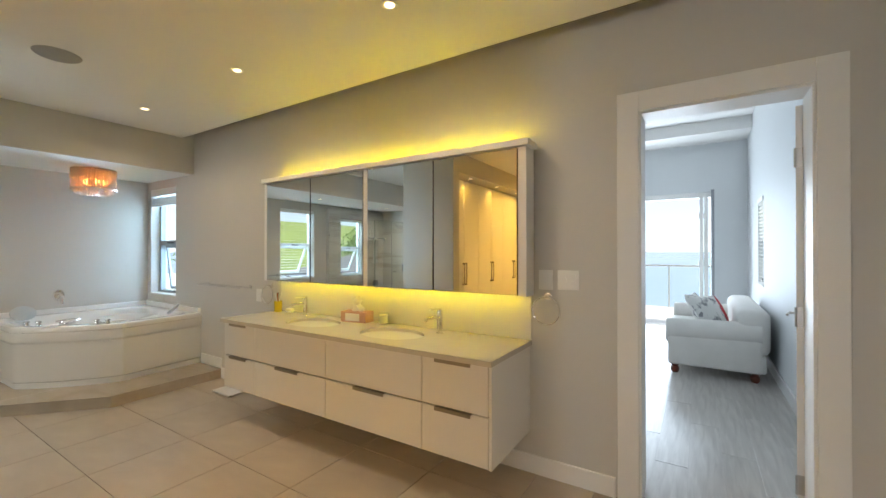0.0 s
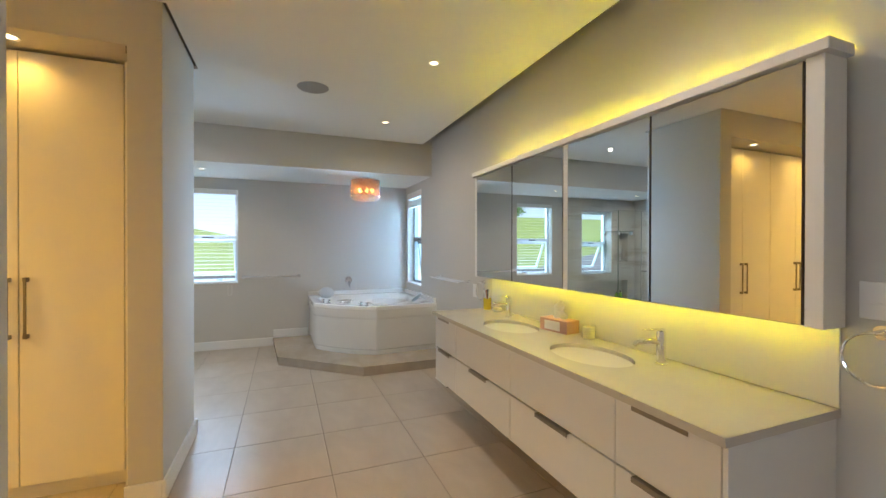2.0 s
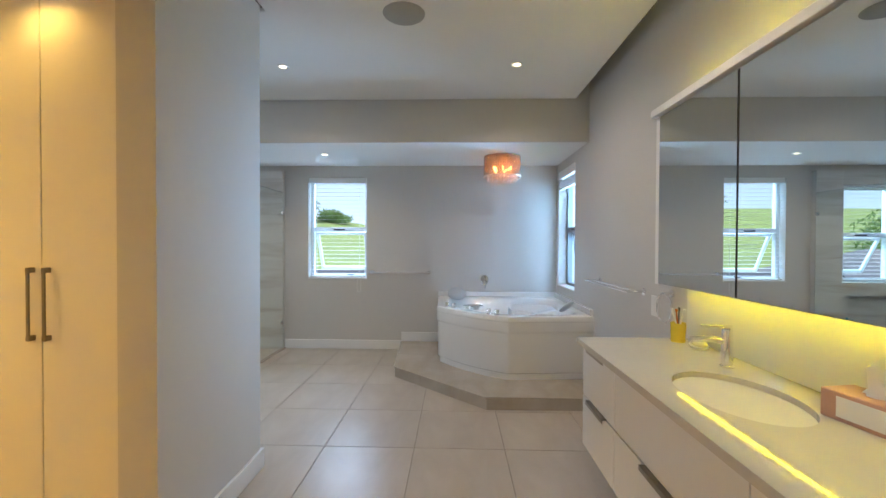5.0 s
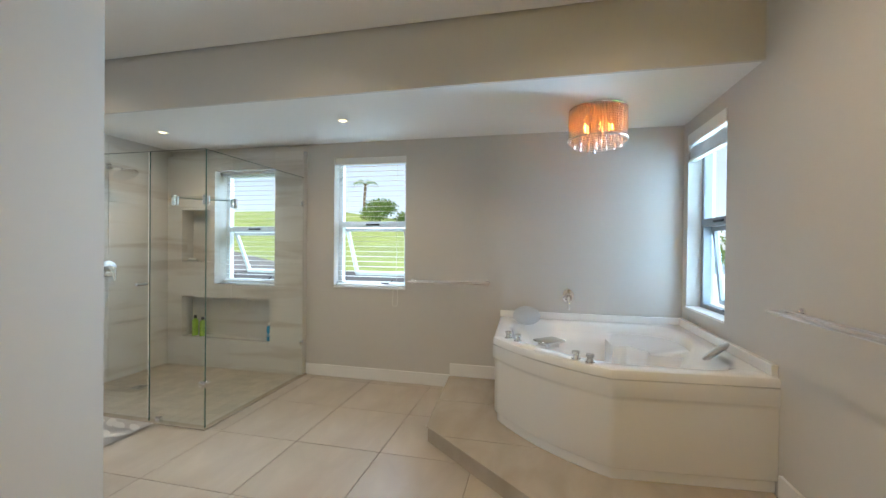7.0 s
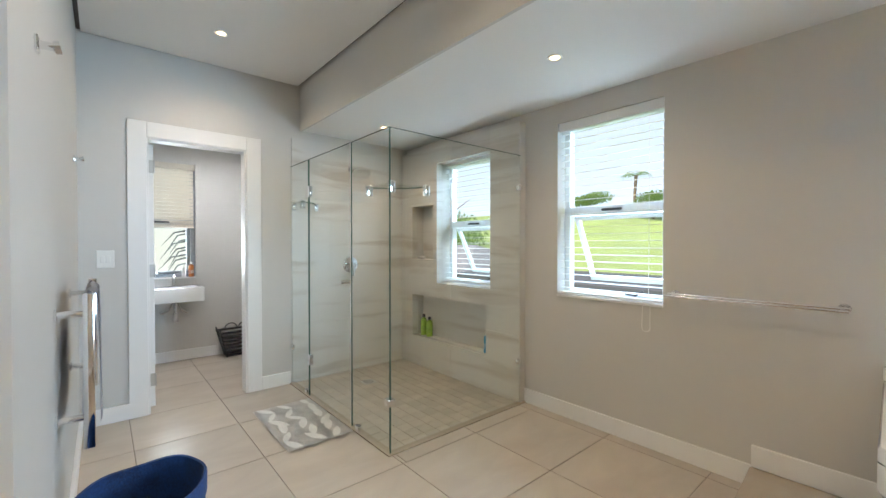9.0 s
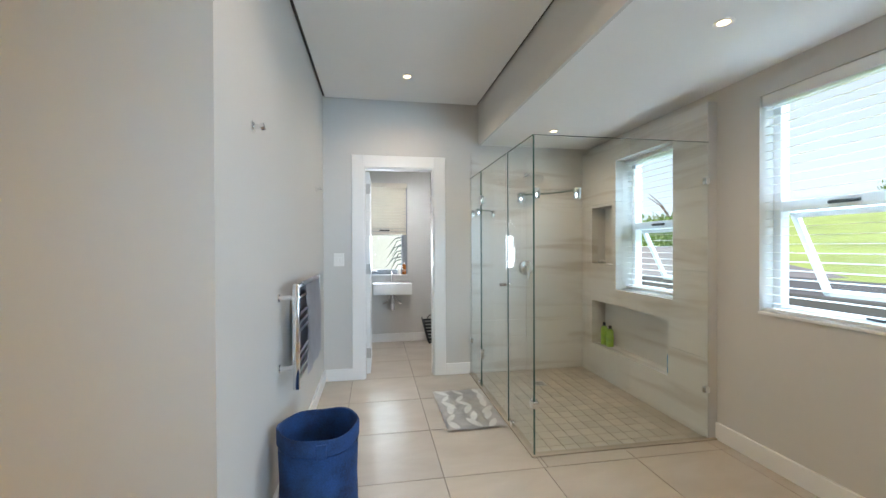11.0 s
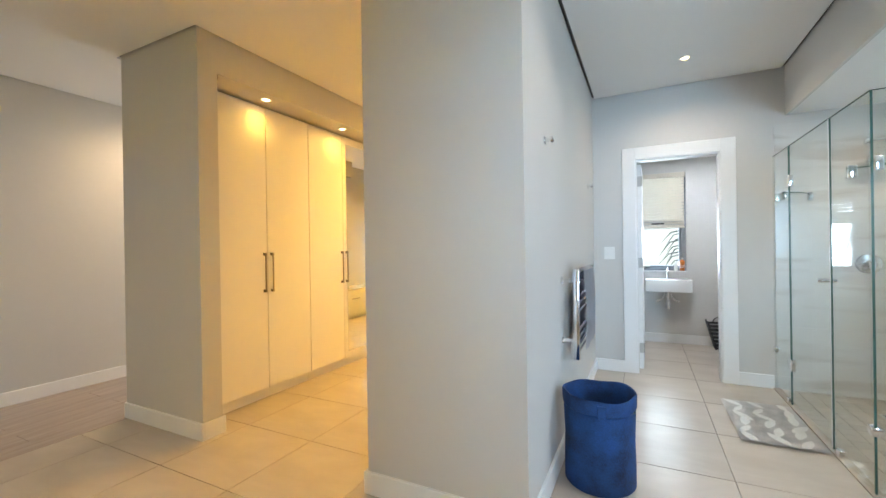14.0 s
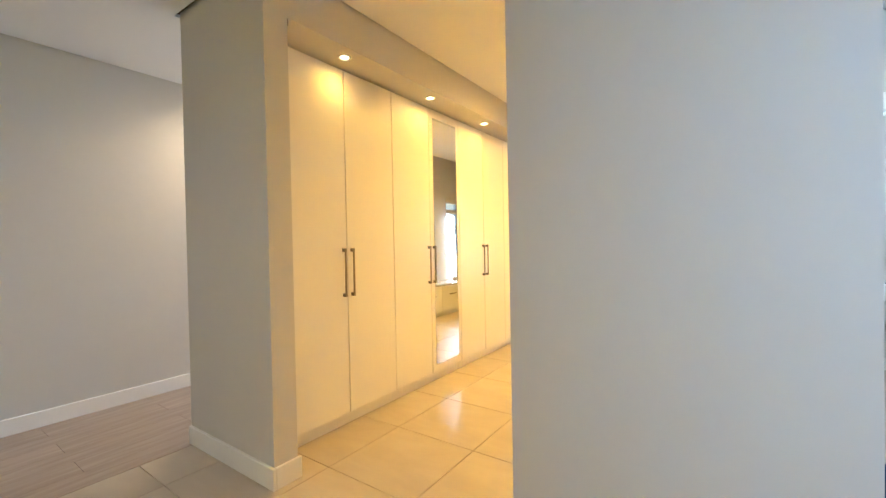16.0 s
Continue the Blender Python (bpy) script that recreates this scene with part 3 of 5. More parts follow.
window("window_4", "x", WCWIN, -4.00, -4.14, ALU, "grey aluminium cloakroom window, lower half uncovered", vent=0)
blind("venetian_blind", "x", WCWIN[0] + 0.005, WCWIN[2] - 0.005, -4.03, WCWIN[3], 1.47, "cream blind half lowered in the cloakroom window", tilt=74, step=0.04, mat=CREAM)
window("window_5", "y", DRWIN, -3.46, -3.58, ALU, "grey aluminium dressing room window", vent=10)
# Unseen window, added to fit the corridor fill lamp's opening.
window("window_7", "x", (-0.2, 0.9, 0.54, 2.2), -3.45, -3.60, WALU, "added unseen white window for the corridor fill light", vent=0)
blind("venetian_blind", "y", DRWIN[0] + 0.005, DRWIN[2] - 0.005, -3.475, DRWIN[3], 1.85, "cream blind drawn up in the dressing room window", stack=10, mat=CREAM)
o = thing("blind_cord", (-6.31, 0.18, 0.70), "looped white plastic blind cord below the window", "blind cord")
part("cord", tube([(-6.31, 0.16, 0.93), (-6.312, 0.155, 0.78)] + arc((-6.312, 0.18, 0.76), 0.025, 180, 360, 8, (0, 1, 0)) + [(-6.312, 0.205, 0.93)], 0.0022, 6), PLASTIC, o)

# ---- wardrobes ----
SOFT = 2.50


def wardrobe(side, face, y1, n, w, mirror_at=None, back=0.0):
    """A run of paired wardrobe doors from y1 southwards; side: +1 when they look towards +x."""
    for i in range(0, n, 2):
        ya, yb = y1 - i * w, y1 - (i + 2) * w
        mir = mirror_at is not None and i <= mirror_at < i + 2
        lab = "white two-door built-in wardrobe, one door mirrored" if mir else "white two-door built-in wardrobe with long bar handles"
        o = thing("wardrobe", (face, (ya + yb) / 2, 0), lab, "wardrobe", "fitted wardrobes")
        xs = sorted((back, face - side * 0.022))
        part("body", box((xs[0], yb + 0.001, 0.09), (xs[1], ya - 0.001, SOFT - 0.012)), ROBE, o)
        xs = sorted((back, face - side * 0.045))
        part("plinth", box((xs[0], yb + 0.001, 0.0), (xs[1], ya - 0.001, 0.088)), ROBE, o)
        for k in range(2):
            j = i + k
            d0, d1 = y1 - (j + 1) * w + 0.0025, y1 - j * w - 0.0025
            xs = sorted((face - side * 0.020, face))
            door = part("door", box((xs[0], d0, 0.092), (xs[1], d1, SOFT - 0.025), 0.0015, 1), ROBE, o)
            if j == mirror_at:
                xm = sorted((face + side * 0.0005, face + side * 0.004))
                part("mirror_panel", box((xm[0], d0 + 0.05, 0.16), (xm[1], d1 - 0.05, SOFT - 0.10), 0.001, 1), MIRROR, door, "tall mirror panel")
            hy = (d0 + 0.035) if k == 0 else (d1 - 0.035)
            hb = bmesh.new()
            for z in (0.92, 1.23):
                xx = sorted((face, face + side * 0.032))
                add_box(hb, (xx[0], hy - 0.009, z - 0.012), (xx[1], hy + 0.009, z + 0.012), 0.002, 1)
            xx = sorted((face + side * 0.022, face + side * 0.033))
            add_box(hb, (xx[0], hy - 0.006, 0.91), (xx[1], hy + 0.006, 1.24), 0.002, 1)
            part("handle", hb, BRONZE, door, "dark metal bar handle")


wardrobe(-1, -1.12, 0.0, 10, 0.49, mirror_at=3, back=-0.585)
wardrobe(1, -2.95, 0.0, 6, 0.475, back=-3.455)
structure(finish("trim", box((-3.455, 0.0015, 0), (-2.952, 0.085, SOFT)), ROBE), "white filler panel beside the wardrobes", "filler panel")
structure(finish("trim", box((-1.118, 0.0015, 0), (-0.585, 0.105, SOFT)), ROBE), "white filler panel beside the mirrored wardrobes", "filler panel")
for x, y in ((-2.735, 0.085), (-1.335, 0.105)):
    structure(finish("trim", box((x - 0.012, y - 0.012, 2.46), (x + 0.012, y, 2.50), 0.002), BRONZE), "small dark metal sensor block under the soffit", "fixture")
o = thing("drawer_chest", (-3.2, -4.6, 0), "low white drawer chest in the dressing alcove", "drawers")
part("body", box((-3.455, -5.55, 0.06), (-3.0, -3.65, 0.52), 0.003), ROBE, o)
part("top", box((-3.455, -5.56, 0.521), (-2.98, -3.64, 0.55), 0.003), STONE, o)
part("plinth", box((-3.455, -5.54, 0.0), (-3.03, -3.66, 0.06)), ROBE, o)
for i in range(3):
    y0 = -5.54 + i * 0.63
    f = part("drawer", box((-2.999, y0 + 0.002, 0.08), (-2.98, y0 + 0.626, 0.51), 0.002), ROBE, o)
    part("handle", box((-2.979, y0 + 0.22, 0.36), (-2.95, y0 + 0.41, 0.375), 0.002), BRONZE, f, "dark metal bar handle")

# ---- vanity ----
VX = (-3.40, -2.96, -2.14, -1.32, -0.87)
VF = 2.125
van = thing("vanity_cabinet", (-2.13, 2.4, 0.26), "wall-hung white gloss vanity with eight drawers", "vanity")
part("carcass", box((-3.395, VF + 0.022, 0.262), (-0.889, 2.699, 0.812)), GLOSSW, van)
part("end_panel", box((-0.887, VF, 0.26), (-0.87, 2.699, 0.812), 0.001), GLOSSW, van)
# Thin dark panel on the carcass paints shade into the drawer gaps.
part("gap_shadow_panel", box((-3.39, VF + 0.0205, 0.27), (-0.892, VF + 0.0215, 0.808)), DARKGAP, van, "dark panel painting the shade between drawer fronts")
for i in range(4):
    for z0, z1 in ((0.262, 0.532), (0.540, 0.806)):
        x1 = VX[i + 1] - (0.02 if i == 3 else 0.0)
        d = part("drawer_front", box((VX[i] + 0.002, VF, z0), (x1 - 0.002, VF + 0.02, z1), 0.0015, 1), GLOSSW, van)
        if (z1 < 0.6) or i in (0, 3):
            c, hw = (VX[i] + x1) / 2, min(0.13, (x1 - VX[i]) * 0.27)
            hb = bmesh.new()
            add_box(hb, (c - hw, VF - 0.018, z1 + 0.0005), (c + hw, VF + 0.012, z1 + 0.004))
            add_box(hb, (c - hw, VF - 0.019, z1 - 0.016), (c + hw, VF - 0.016, z1 + 0.004))
            part("edge_pull", hb, BRONZE, d, "dark metal edge pull")

top = thing("countertop", (-2.13, 2.4, 0.815), "glossy cream stone vanity top with two oval basins", "countertop")
SINKS = ((-2.57, 2.385), (-1.76, 2.385))
SA, SB = 0.25, 0.175
bm = bmesh.new()
x0, x1, y0, y1, zt, zb = -3.41, -0.86, 2.095, 2.699, 0.845, 0.815
N = 40
edges = (x0, (SINKS[0][0] + SINKS[1][0]) / 2, x1)
for (cx, cy), ex0, ex1 in zip(SINKS, edges, edges[1:]):
    inner, outer = [], []
    for k in range(N):
        a = 2 * math.pi * k / N
        c, s = math.cos(a), math.sin(a)
        inner.append((cx + SA * c, cy + SB * s))
        t = min(((ex1 - cx) / c) if c > 1e-6 else ((ex0 - cx) / c if c < -1e-6 else 9), ((y1 - cy) / s) if s > 1e-6 else ((y0 - cy) / s if s < -1e-6 else 9))
        outer.append((cx + t * c, cy + t * s))
    corners = {}
    for z in (zt, zb):
        vi = [bm.verts.new((*p, z)) for p in inner]
        vo = [bm.verts.new((*p, z)) for p in outer]
        for k in range(N):
            bm.faces.new((vi[k], vo[k], vo[(k + 1) % N], vi[(k + 1) % N]))
        for qx in (ex0, ex1):
            for qy in (y0, y1):
                aa = math.atan2(qy - cy, qx - cx) % (2 * math.pi)
                k = int(aa / (2 * math.pi / N))
                v = bm.verts.new((qx, qy, z))
                bm.faces.new((vo[k], v, vo[(k + 1) % N]))
        corners[z] = vi
    for k in range(N):
        bm.faces.new((corners[zt][k], corners[zt][(k + 1) % N], corners[zb][(k + 1) % N], corners[zb][k]))
slab = part("slab", bm, STONE, top)
part("front_edge", box((x0, y0 - 0.002, zb - 0.001), (x1, y0, zt - 0.001), 0.0), STONE, top)
part("end_edge", box((x1, y0 - 0.002, zb - 0.001), (x1 + 0.002, y1, zt - 0.001), 0.0), STONE, top)
part("end_edge", box((x0 - 0.002, y0 - 0.002, zb - 0.001), (x0, y1, zt - 0.001), 0.0), STONE, top)
for cx, cy in SINKS:
    prof = [(0.0, -0.145), (0.25, -0.143), (0.5, -0.13), (0.72, -0.10), (0.88, -0.055), (0.97, -0.02), (1.015, 0.0), (1.03, 0.0)]
    part("basin", lathe(prof, (cx, cy, 0.822), 48, SA, SB), BASIN, top, "cream undermounted oval basin", True)
    part("drain", lathe([(0.0, 0.004), (0.018, 0.004), (0.022, 0.0)], (cx, cy + 0.02, 0.679), 20), CHROME, top, "chrome drain", True)
structure(finish("splashback", box((-3.41, 2.690, 0.846), (-0.86, 2.699, 1.17), 0.001), GLOSSW), "pale gloss splashback behind the vanity", "splashback")


def mixer(x, y, z, turn):
    o = thing("basin_mixer", (x, y, z), "chrome single-lever basin mixer on the vanity top", "tap", "vanity taps")
    part("body", lathe([(0.027, 0), (0.027, 0.006), (0.022, 0.010), (0.0215, 0.15), (0.020, 0.162), (0.0, 0.165)], (x, y, z), 24), CHROME, o, "", True)
    part("spout", tube([(x, y, z + 0.105), (x, y - 0.06, z + 0.118), (x, y - 0.135, z + 0.112), (x, y - 0.145, z + 0.098)], [0.014, 0.0135, 0.012, 0.011], 14), CHROME, o, "", True)
    bmx = bmesh.new()
    add_box(bmx, (x - 0.010, y - 0.10, z + 0.166), (x + 0.010, y + 0.018, z + 0.176), 0.004)
    part("lever", bmx, CHROME, o, "", True)
    o.rotation_euler = (0, 0, radians(turn))
    return o


mixer(-2.885, 2.56, 0.845, -8)
mixer(-1.485, 2.575, 0.845, -10)

o = thing("toothbrush_cup", (-3.33, 2.60, 0.845), "yellow tumbler holding toothbrushes on the vanity", "tumbler")
part("cup", lathe([(0.0, 0.004), (0.034, 0.0), (0.037, 0.10), (0.033, 0.10), (0.030, 0.01), (0, 0.01)], (-3.33, 2.60, 0.845), 24), YELLOW, o, "", True)
for dx, dy, mt in ((0.03, 0.01, PLASTIC), (-0.03, 0.02, BLACK), (0.0, -0.03, PLASTIC), (0.02, -0.02, AMBERB)):
    part("toothbrush", tube([(-3.33 - dx * 0.5, 2.60 - dy * 0.5, 0.86), (-3.33 + dx, 2.60 + dy, 1.0), (-3.33 + dx * 1.15, 2.60 + dy * 1.15, 1.02)], [0.004, 0.004, 0.007], 8), mt, o, "", True)
o = thing("soap_dish", (-3.19, 2.625, 0.845), "small dish with a yellow bar of soap", "soap dish")
part("dish", lathe([(0.0, 0.0), (0.045, 0.0), (0.06, 0.015), (0.056, 0.017), (0.04, 0.006), (0, 0.005)], (-3.19, 2.625, 0.845), 28, 1.0, 0.75), CERAMIC, o, "", True)
part("soap", box((-3.23, 2.60, 0.856), (-3.15, 2.65, 0.882), 0.011, 3), WAX, o, "pale yellow soap bar", True)
o = thing("tissue_box", (-2.31, 2.61, 0.845), "pink cardboard tissue box with a tissue pulled up", "tissue box")
tm = Matrix.Translation((-2.31, 2.61, 0.845)) @ Matrix.Rotation(radians(10), 4, "Z")
part("box", box((-0.12, -0.06, 0), (0.12, 0.06, 0.085), 0.003, 1, tm), PINKBOX, o)
part("label_panel", box((-0.075, -0.0612, 0.012), (0.06, -0.0604, 0.072), 0, 1, tm), TISSUE, o, "white printed panel")
bm = bmesh.new()
ring_prev = None
for i, (r, z, ox) in enumerate(((0.055, 0.086, 0), (0.05, 0.11, 0.006), (0.032, 0.14, -0.01), (0.042, 0.17, 0.006), (0.018, 0.20, 0.016))):
    ring = [bm.verts.new(tm @ Vector((ox + r * (1 + 0.3 * math.sin(3 * a + i)) * math.cos(a), 0.45 * r * (1 + 0.4 * math.cos(2 * a + i)) * math.sin(a), z + 0.006 * math.sin(4 * a + i)))) for a in (2 * math.pi * k / 16 for k in range(16))]
    if ring_prev:
        for k in range(16):
            bm.faces.new((ring_prev[k], ring_prev[(k + 1) % 16], ring[(k + 1) % 16], ring[k]))
    ring_prev = ring
part("tissue", bm, TISSUE, o, "crumpled white tissue", True)
o = thing("candle_jar", (-2.04, 2.625, 0.845), "pale yellow candle in a frosted glass jar", "candle")
part("jar", lathe([(0.0, 0.0), (0.04, 0.0), (0.043, 0.004), (0.043, 0.09), (0.039, 0.09), (0.038, 0.01), (0, 0.008)], (-2.04, 2.625, 0.845), 28), PANE, o, "clear glass jar", True)
part("wax", lathe([(0.0, 0.0), (0.036, 0.0), (0.036, 0.065), (0, 0.063)], (-2.04, 2.625, 0.8545), 28), WAX, o, "", True)

# ---- mirror cabinet ----
MF = 2.53
mc = thing("mirror_cabinet", (-2.12, 2.6, 1.14), "white wall cabinet with four mirrored doors", "mirror cabinet")
part("body", box((-3.40, MF + 0.012, 1.142), (-0.885, 2.66, 2.058)), TRIM, mc)
part("side_panel", box((-0.884, MF - 0.002, 1.14), (-0.83, 2.66, 2.058), 0.003), TRIM, mc)
part("side_panel", box((-3.44, MF - 0.002, 1.14), (-3.401, 2.66, 2.058), 0.003), TRIM, mc)
part("top_board", box((-3.46, MF - 0.025, 2.06), (-0.81, 2.66, 2.10), 0.004), TRIM, mc)
part("mullion", box((-2.165, MF - 0.004, 1.142), (-2.125, MF + 0.011, 2.058), 0.002), TRIM, mc)
for a, b in ((-3.40, -2.785), (-2.782, -2.167), (-2.123, -1.508), (-1.505, -0.886)):
    d = part("mirror_door", box((a + 0.003, MF - 0.0005, 1.146), (b - 0.003, MF + 0.011, 2.052)), DARKGAP, mc, "dark-edged cabinet door")
    part("mirror_pane", box((a + 0.005, MF - 0.005, 1.148), (b - 0.005, MF - 0.001, 2.050)), MIRROR, d, "mirror glass")
led = thing("led_strip", (-2.13, 2.675, 2.06), "row of yellow light diodes along the cabinet top", "led strip", "diode strips")
part("tape", box((-3.38, 2.630, 2.1005), (-0.88, 2.642, 2.103)), PLASTIC, led)
bm = bmesh.new()
for i in range(100):
    add_box(bm, (-3.37 + i * 0.025, 2.632, 2.1035), (-3.362 + i * 0.025, 2.640, 2.106))
part("diodes", bm, LED_TOP, led)["kind"] = "stuff"
led = thing("led_strip", (-2.13, 2.63, 1.14), "row of yellow light diodes under the mirror cabinet", "led strip", "diode strips")
part("tape", box((-3.38, 2.622, 1.1375), (-0.88, 2.634, 1.1415)), PLASTIC, led)
bm = bmesh.new()
for i in range(100):
    add_box(bm, (-3.37 + i * 0.025, 2.624, 1.1345), (-3.362 + i * 0.025, 2.632, 1.137))
part("diodes", bm, LED, led)["kind"] = "stuff"

# ---- bath on its platform ----
PZ = 0.105
outline = [(-6.32, 0.735), (-5.24, 0.81), (-4.45, 1.68), (-4.47, 2.70), (-6.32, 2.70)]
o = structure(finish("platform", prism(outline, 0, PZ - 0.012), STEPTILE), "beige tiled bath platform", "platform")
tub = thing("corner_bath", (-5.6, 1.95, PZ), "white acrylic corner whirlpool bath with panelled apron", "bath")


def bath_outline(inset, n=14):
    """Plan of the bath: a bowed front, a soft corner, then a short straight side to the wall."""
    a, b = Vector((-5.44 - inset * 0.4, 1.225 + inset, 0)), Vector((-4.845 - inset, 1.90 + inset * 0.3, 0))
    mid = (a + b) / 2 + Vector((0.75, -0.66, 0)).normalized() * 0.055
    pts = [Vector((-6.319, 1.20 + inset, 0))]
    for i in range(n):
        t = i / n * 0.965
        pts.append(a * (1 - t) ** 2 + (mid * 2 - (a + b) / 2) * 2 * t * (1 - t) + b * t * t)
    pts += [b + Vector((-0.012, -0.016, 0)), b + Vector((-0.003, 0.002, 0)), b + Vector((-0.003, 0.024, 0))]
    pts.append(Vector((-4.91 - inset, 2.699, 0)))
    pts.append(Vector((-6.319, 2.699, 0)))
    return pts


def skin(sections, close_top=False):
    bm = bmesh.new()
    rings = [[bm.verts.new((p.x, p.y, z)) for p in pts] for pts, z in sections]
    for a, b in zip(rings, rings[1:]):
        for k in range(len(a)):
            bm.faces.new((a[k], a[(k + 1) % len(a)], b[(k + 1) % len(a)], b[k]))
    if close_top:
        bm.faces.new(rings[-1])
    return bm


RIM = 0.692
secs = [(0.034, PZ), (0.034, PZ + 0.055), (0.018, PZ + 0.064), (0.014, PZ + 0.075), (0.014, 0.525), (0.011, 0.538), (0.004, 0.548), (0.0, 0.556), (0.0, 0.640)]
part("apron", skin([(bath_outline(i), z) for i, z in secs]), ACRYLIC, tub, "moulded white apron panel", True)
cc = Vector((-5.55, 1.97, 0))
EDGE_PLAN = bath_outline(0.0)
TURNS = sorted([2 * math.pi * k / 72 for k in range(72)] + [math.atan2(p.y - cc.y, p.x - cc.x) % (2 * math.pi) + 0.0007 for p in EDGE_PLAN])


def reach(pts, a):
    """Distance from the bath's centre to its plan in direction a."""
    dx, dy = math.cos(a), math.sin(a)
    best = 9.0
    for p, q in zip(pts, pts[1:] + pts[:1]):
        ex, ey = q.x - p.x, q.y - p.y
        den = dx * ey - dy * ex
        if abs(den) > 1e-9:
            t = ((p.x - cc.x) * ey - (p.y - cc.y) * ex) / den
            u = ((p.x - cc.x) * dy - (p.y - cc.y) * dx) / den
            if t > 0 and -1e-6 <= u <= 1 + 1e-6:
                best = min(best, t)
    return best


def mouth(a):
    """Radius of the well's mouth: an even rim at the front, a cut-off corner at the back."""
    w = [min(reach(EDGE_PLAN, a + k * 0.06) - 0.125, 0.80) for k in range(-3, 4)]
    return sum(w) / 7


def seat_part(a):
    """How far direction a belongs to the moulded seat in the corner."""
    d = abs((a - radians(135) + math.pi) % (2 * math.pi) - math.pi)
    return max(0.0, min(1.0, (0.62 - d) / 0.14))


bm = bmesh.new()
rings = []
for inset, z in ((0.004, 0.6405), (0.0, 0.644), (0.0, 0.674), (0.006, 0.688), (0.018, RIM + 0.002)):
    pl = bath_outline(inset)
    rings.append([(reach(pl, a), z) for a in TURNS])
for s_, drop in ((1.03, -0.002), (1.0, 0.004), (0.97, 0.022), (0.95, 0.075)):
    rings.append([(mouth(a) * s_, RIM - drop) for a in TURNS])
for s_, drop, k in ((0.90, 0.11, 0.52), (0.86, 0.16, 0.50), (0.80, 0.26, 0.48), (0.68, 0.36, 0.44), (0.45, 0.395, 0.36)):
    ring = []
    for a in TURNS:
        w = seat_part(a)
        wave = 1 + 0.05 * math.cos(a * 12)
        ring.append((mouth(a) * (s_ * (1 - w) + k * wave * w), RIM - (drop if k < 0.52 else 0.11 + 0.0 * w)))
    rings.append(ring)
rings = [[bm.verts.new((cc.x + q * math.cos(a), cc.y + q * math.sin(a), z)) for (q, z), a in zip(ring, TURNS)] for ring in rings]
for a, b in zip(rings, rings[1:]):
    for k in range(len(TURNS)):
        m_ = (k + 1) % len(TURNS)
        bm.faces.new((a[k], a[m_], b[m_], b[k]))
bm.faces.new(rings[-1])
part("shell", bm, ACRYLIC, tub, "glossy white bath shell", True)
part("upstand", box((-6.319, 1.20, RIM), (-6.285, 2.699, RIM + 0.06), 0.006), ACRYLIC, tub)
part("upstand", box((-6.284, 2.665, RIM), (-4.93, 2.699, RIM + 0.06), 0.006), ACRYLIC, tub)
for c, rz, lean in (((-6.05, 1.44, RIM + 0.06), 20, 66), ((-5.22, 2.53, RIM + 0.045), 235, 44)):
    pm = Matrix.Rotation(radians(rz), 4, "Z") @ Matrix.Rotation(radians(lean), 4, "Y")
    part("headrest", lathe([(0.0, -0.022), (0.085, -0.02), (0.115, -0.008), (0.118, 0.004), (0.10, 0.014), (0.0, 0.02)], c, 32, 0.68, 1.0, pm), material("grey_headrest", (0.50, 0.53, 0.55), 0.35, vary=0.05, scale=20) if rz < 100 else bpy.data.materials["grey_headrest"], tub, "padded grey headrest", True)
for x, y in ((-5.42, 1.335), (-5.34, 1.40), (-4.99, 1.74), (-4.94, 1.81)):
    part("control_knob", lathe([(0.028, 0), (0.028, 0.008), (0.020, 0.012), (0.018, 0.03), (0.024, 0.036), (0.022, 0.05), (0.0, 0.052)], (x, y, RIM), 20), CHROME, tub, "chrome bath control", True)
sm = Matrix.Translation((-5.27, 1.60, RIM)) @ Matrix.Rotation(radians(-48), 4, "Z")
part("waterfall_spout", box((-0.085, -0.06, 0.028), (0.085, 0.06, 0.045), 0.006, 2, Matrix.Translation((0, 0, 0)) @ sm), CHROME, tub, "flat chrome waterfall spout", True)
part("spout_base", box((-0.06, -0.04, -0.005), (0.06, 0.03, 0.03), 0.004, 2, sm), CHROME, tub, "", True)
for i in range(6):
    a = radians(150 + i * 32)
    part("jet", lathe([(0.0, 0.006), (0.018, 0.006), (0.022, 0)], (cc.x + 0.40 * math.cos(a), cc.y + 0.36 * math.sin(a), RIM - 0.40), 14), CHROME, tub, "chrome jet", True)
o = thing("bath_mixer", (-6.32, 1.79, 0.86), "chrome wall-mounted bath mixer lever", "tap")
part("plate", lathe([(0.0, 0.012), (0.06, 0.010), (0.068, 0.0)], (-6.319, 1.79, 0.90), 28, 1, 0.8, Matrix.Rotation(radians(90), 4, "Y")), CHROME, o, "", True)
part("body", tube([(-6.318, 1.79, 0.885), (-6.25, 1.79, 0.885)], [0.034, 0.030], 20), CHROME, o, "", True)
part("lever", tube([(-6.255, 1.79, 0.885), (-6.22, 1.79, 0.86), (-6.17, 1.79, 0.80)], [0.018, 0.013, 0.010], 12), CHROME, o, "", True)

# ---- shower glass ----
SX, SY, GT = -5.01, -0.78, 2.0
bm = bmesh.new()
add_box(bm, (-5.045, -2.45, 0.0), (-4.992, -0.762, 0.010), 0.003)
add_box(bm, (-6.32, -0.81, 0.0), (-5.045, -0.762, 0.010), 0.003)
structure(finish("shower_kerb", bm, STEPTILE), "low pale threshold strip round the shower", "threshold")
sh = thing("shower_screen", (SX, -1.6, 0.012), "frameless clear glass shower enclosure with chrome clips", "shower screen")
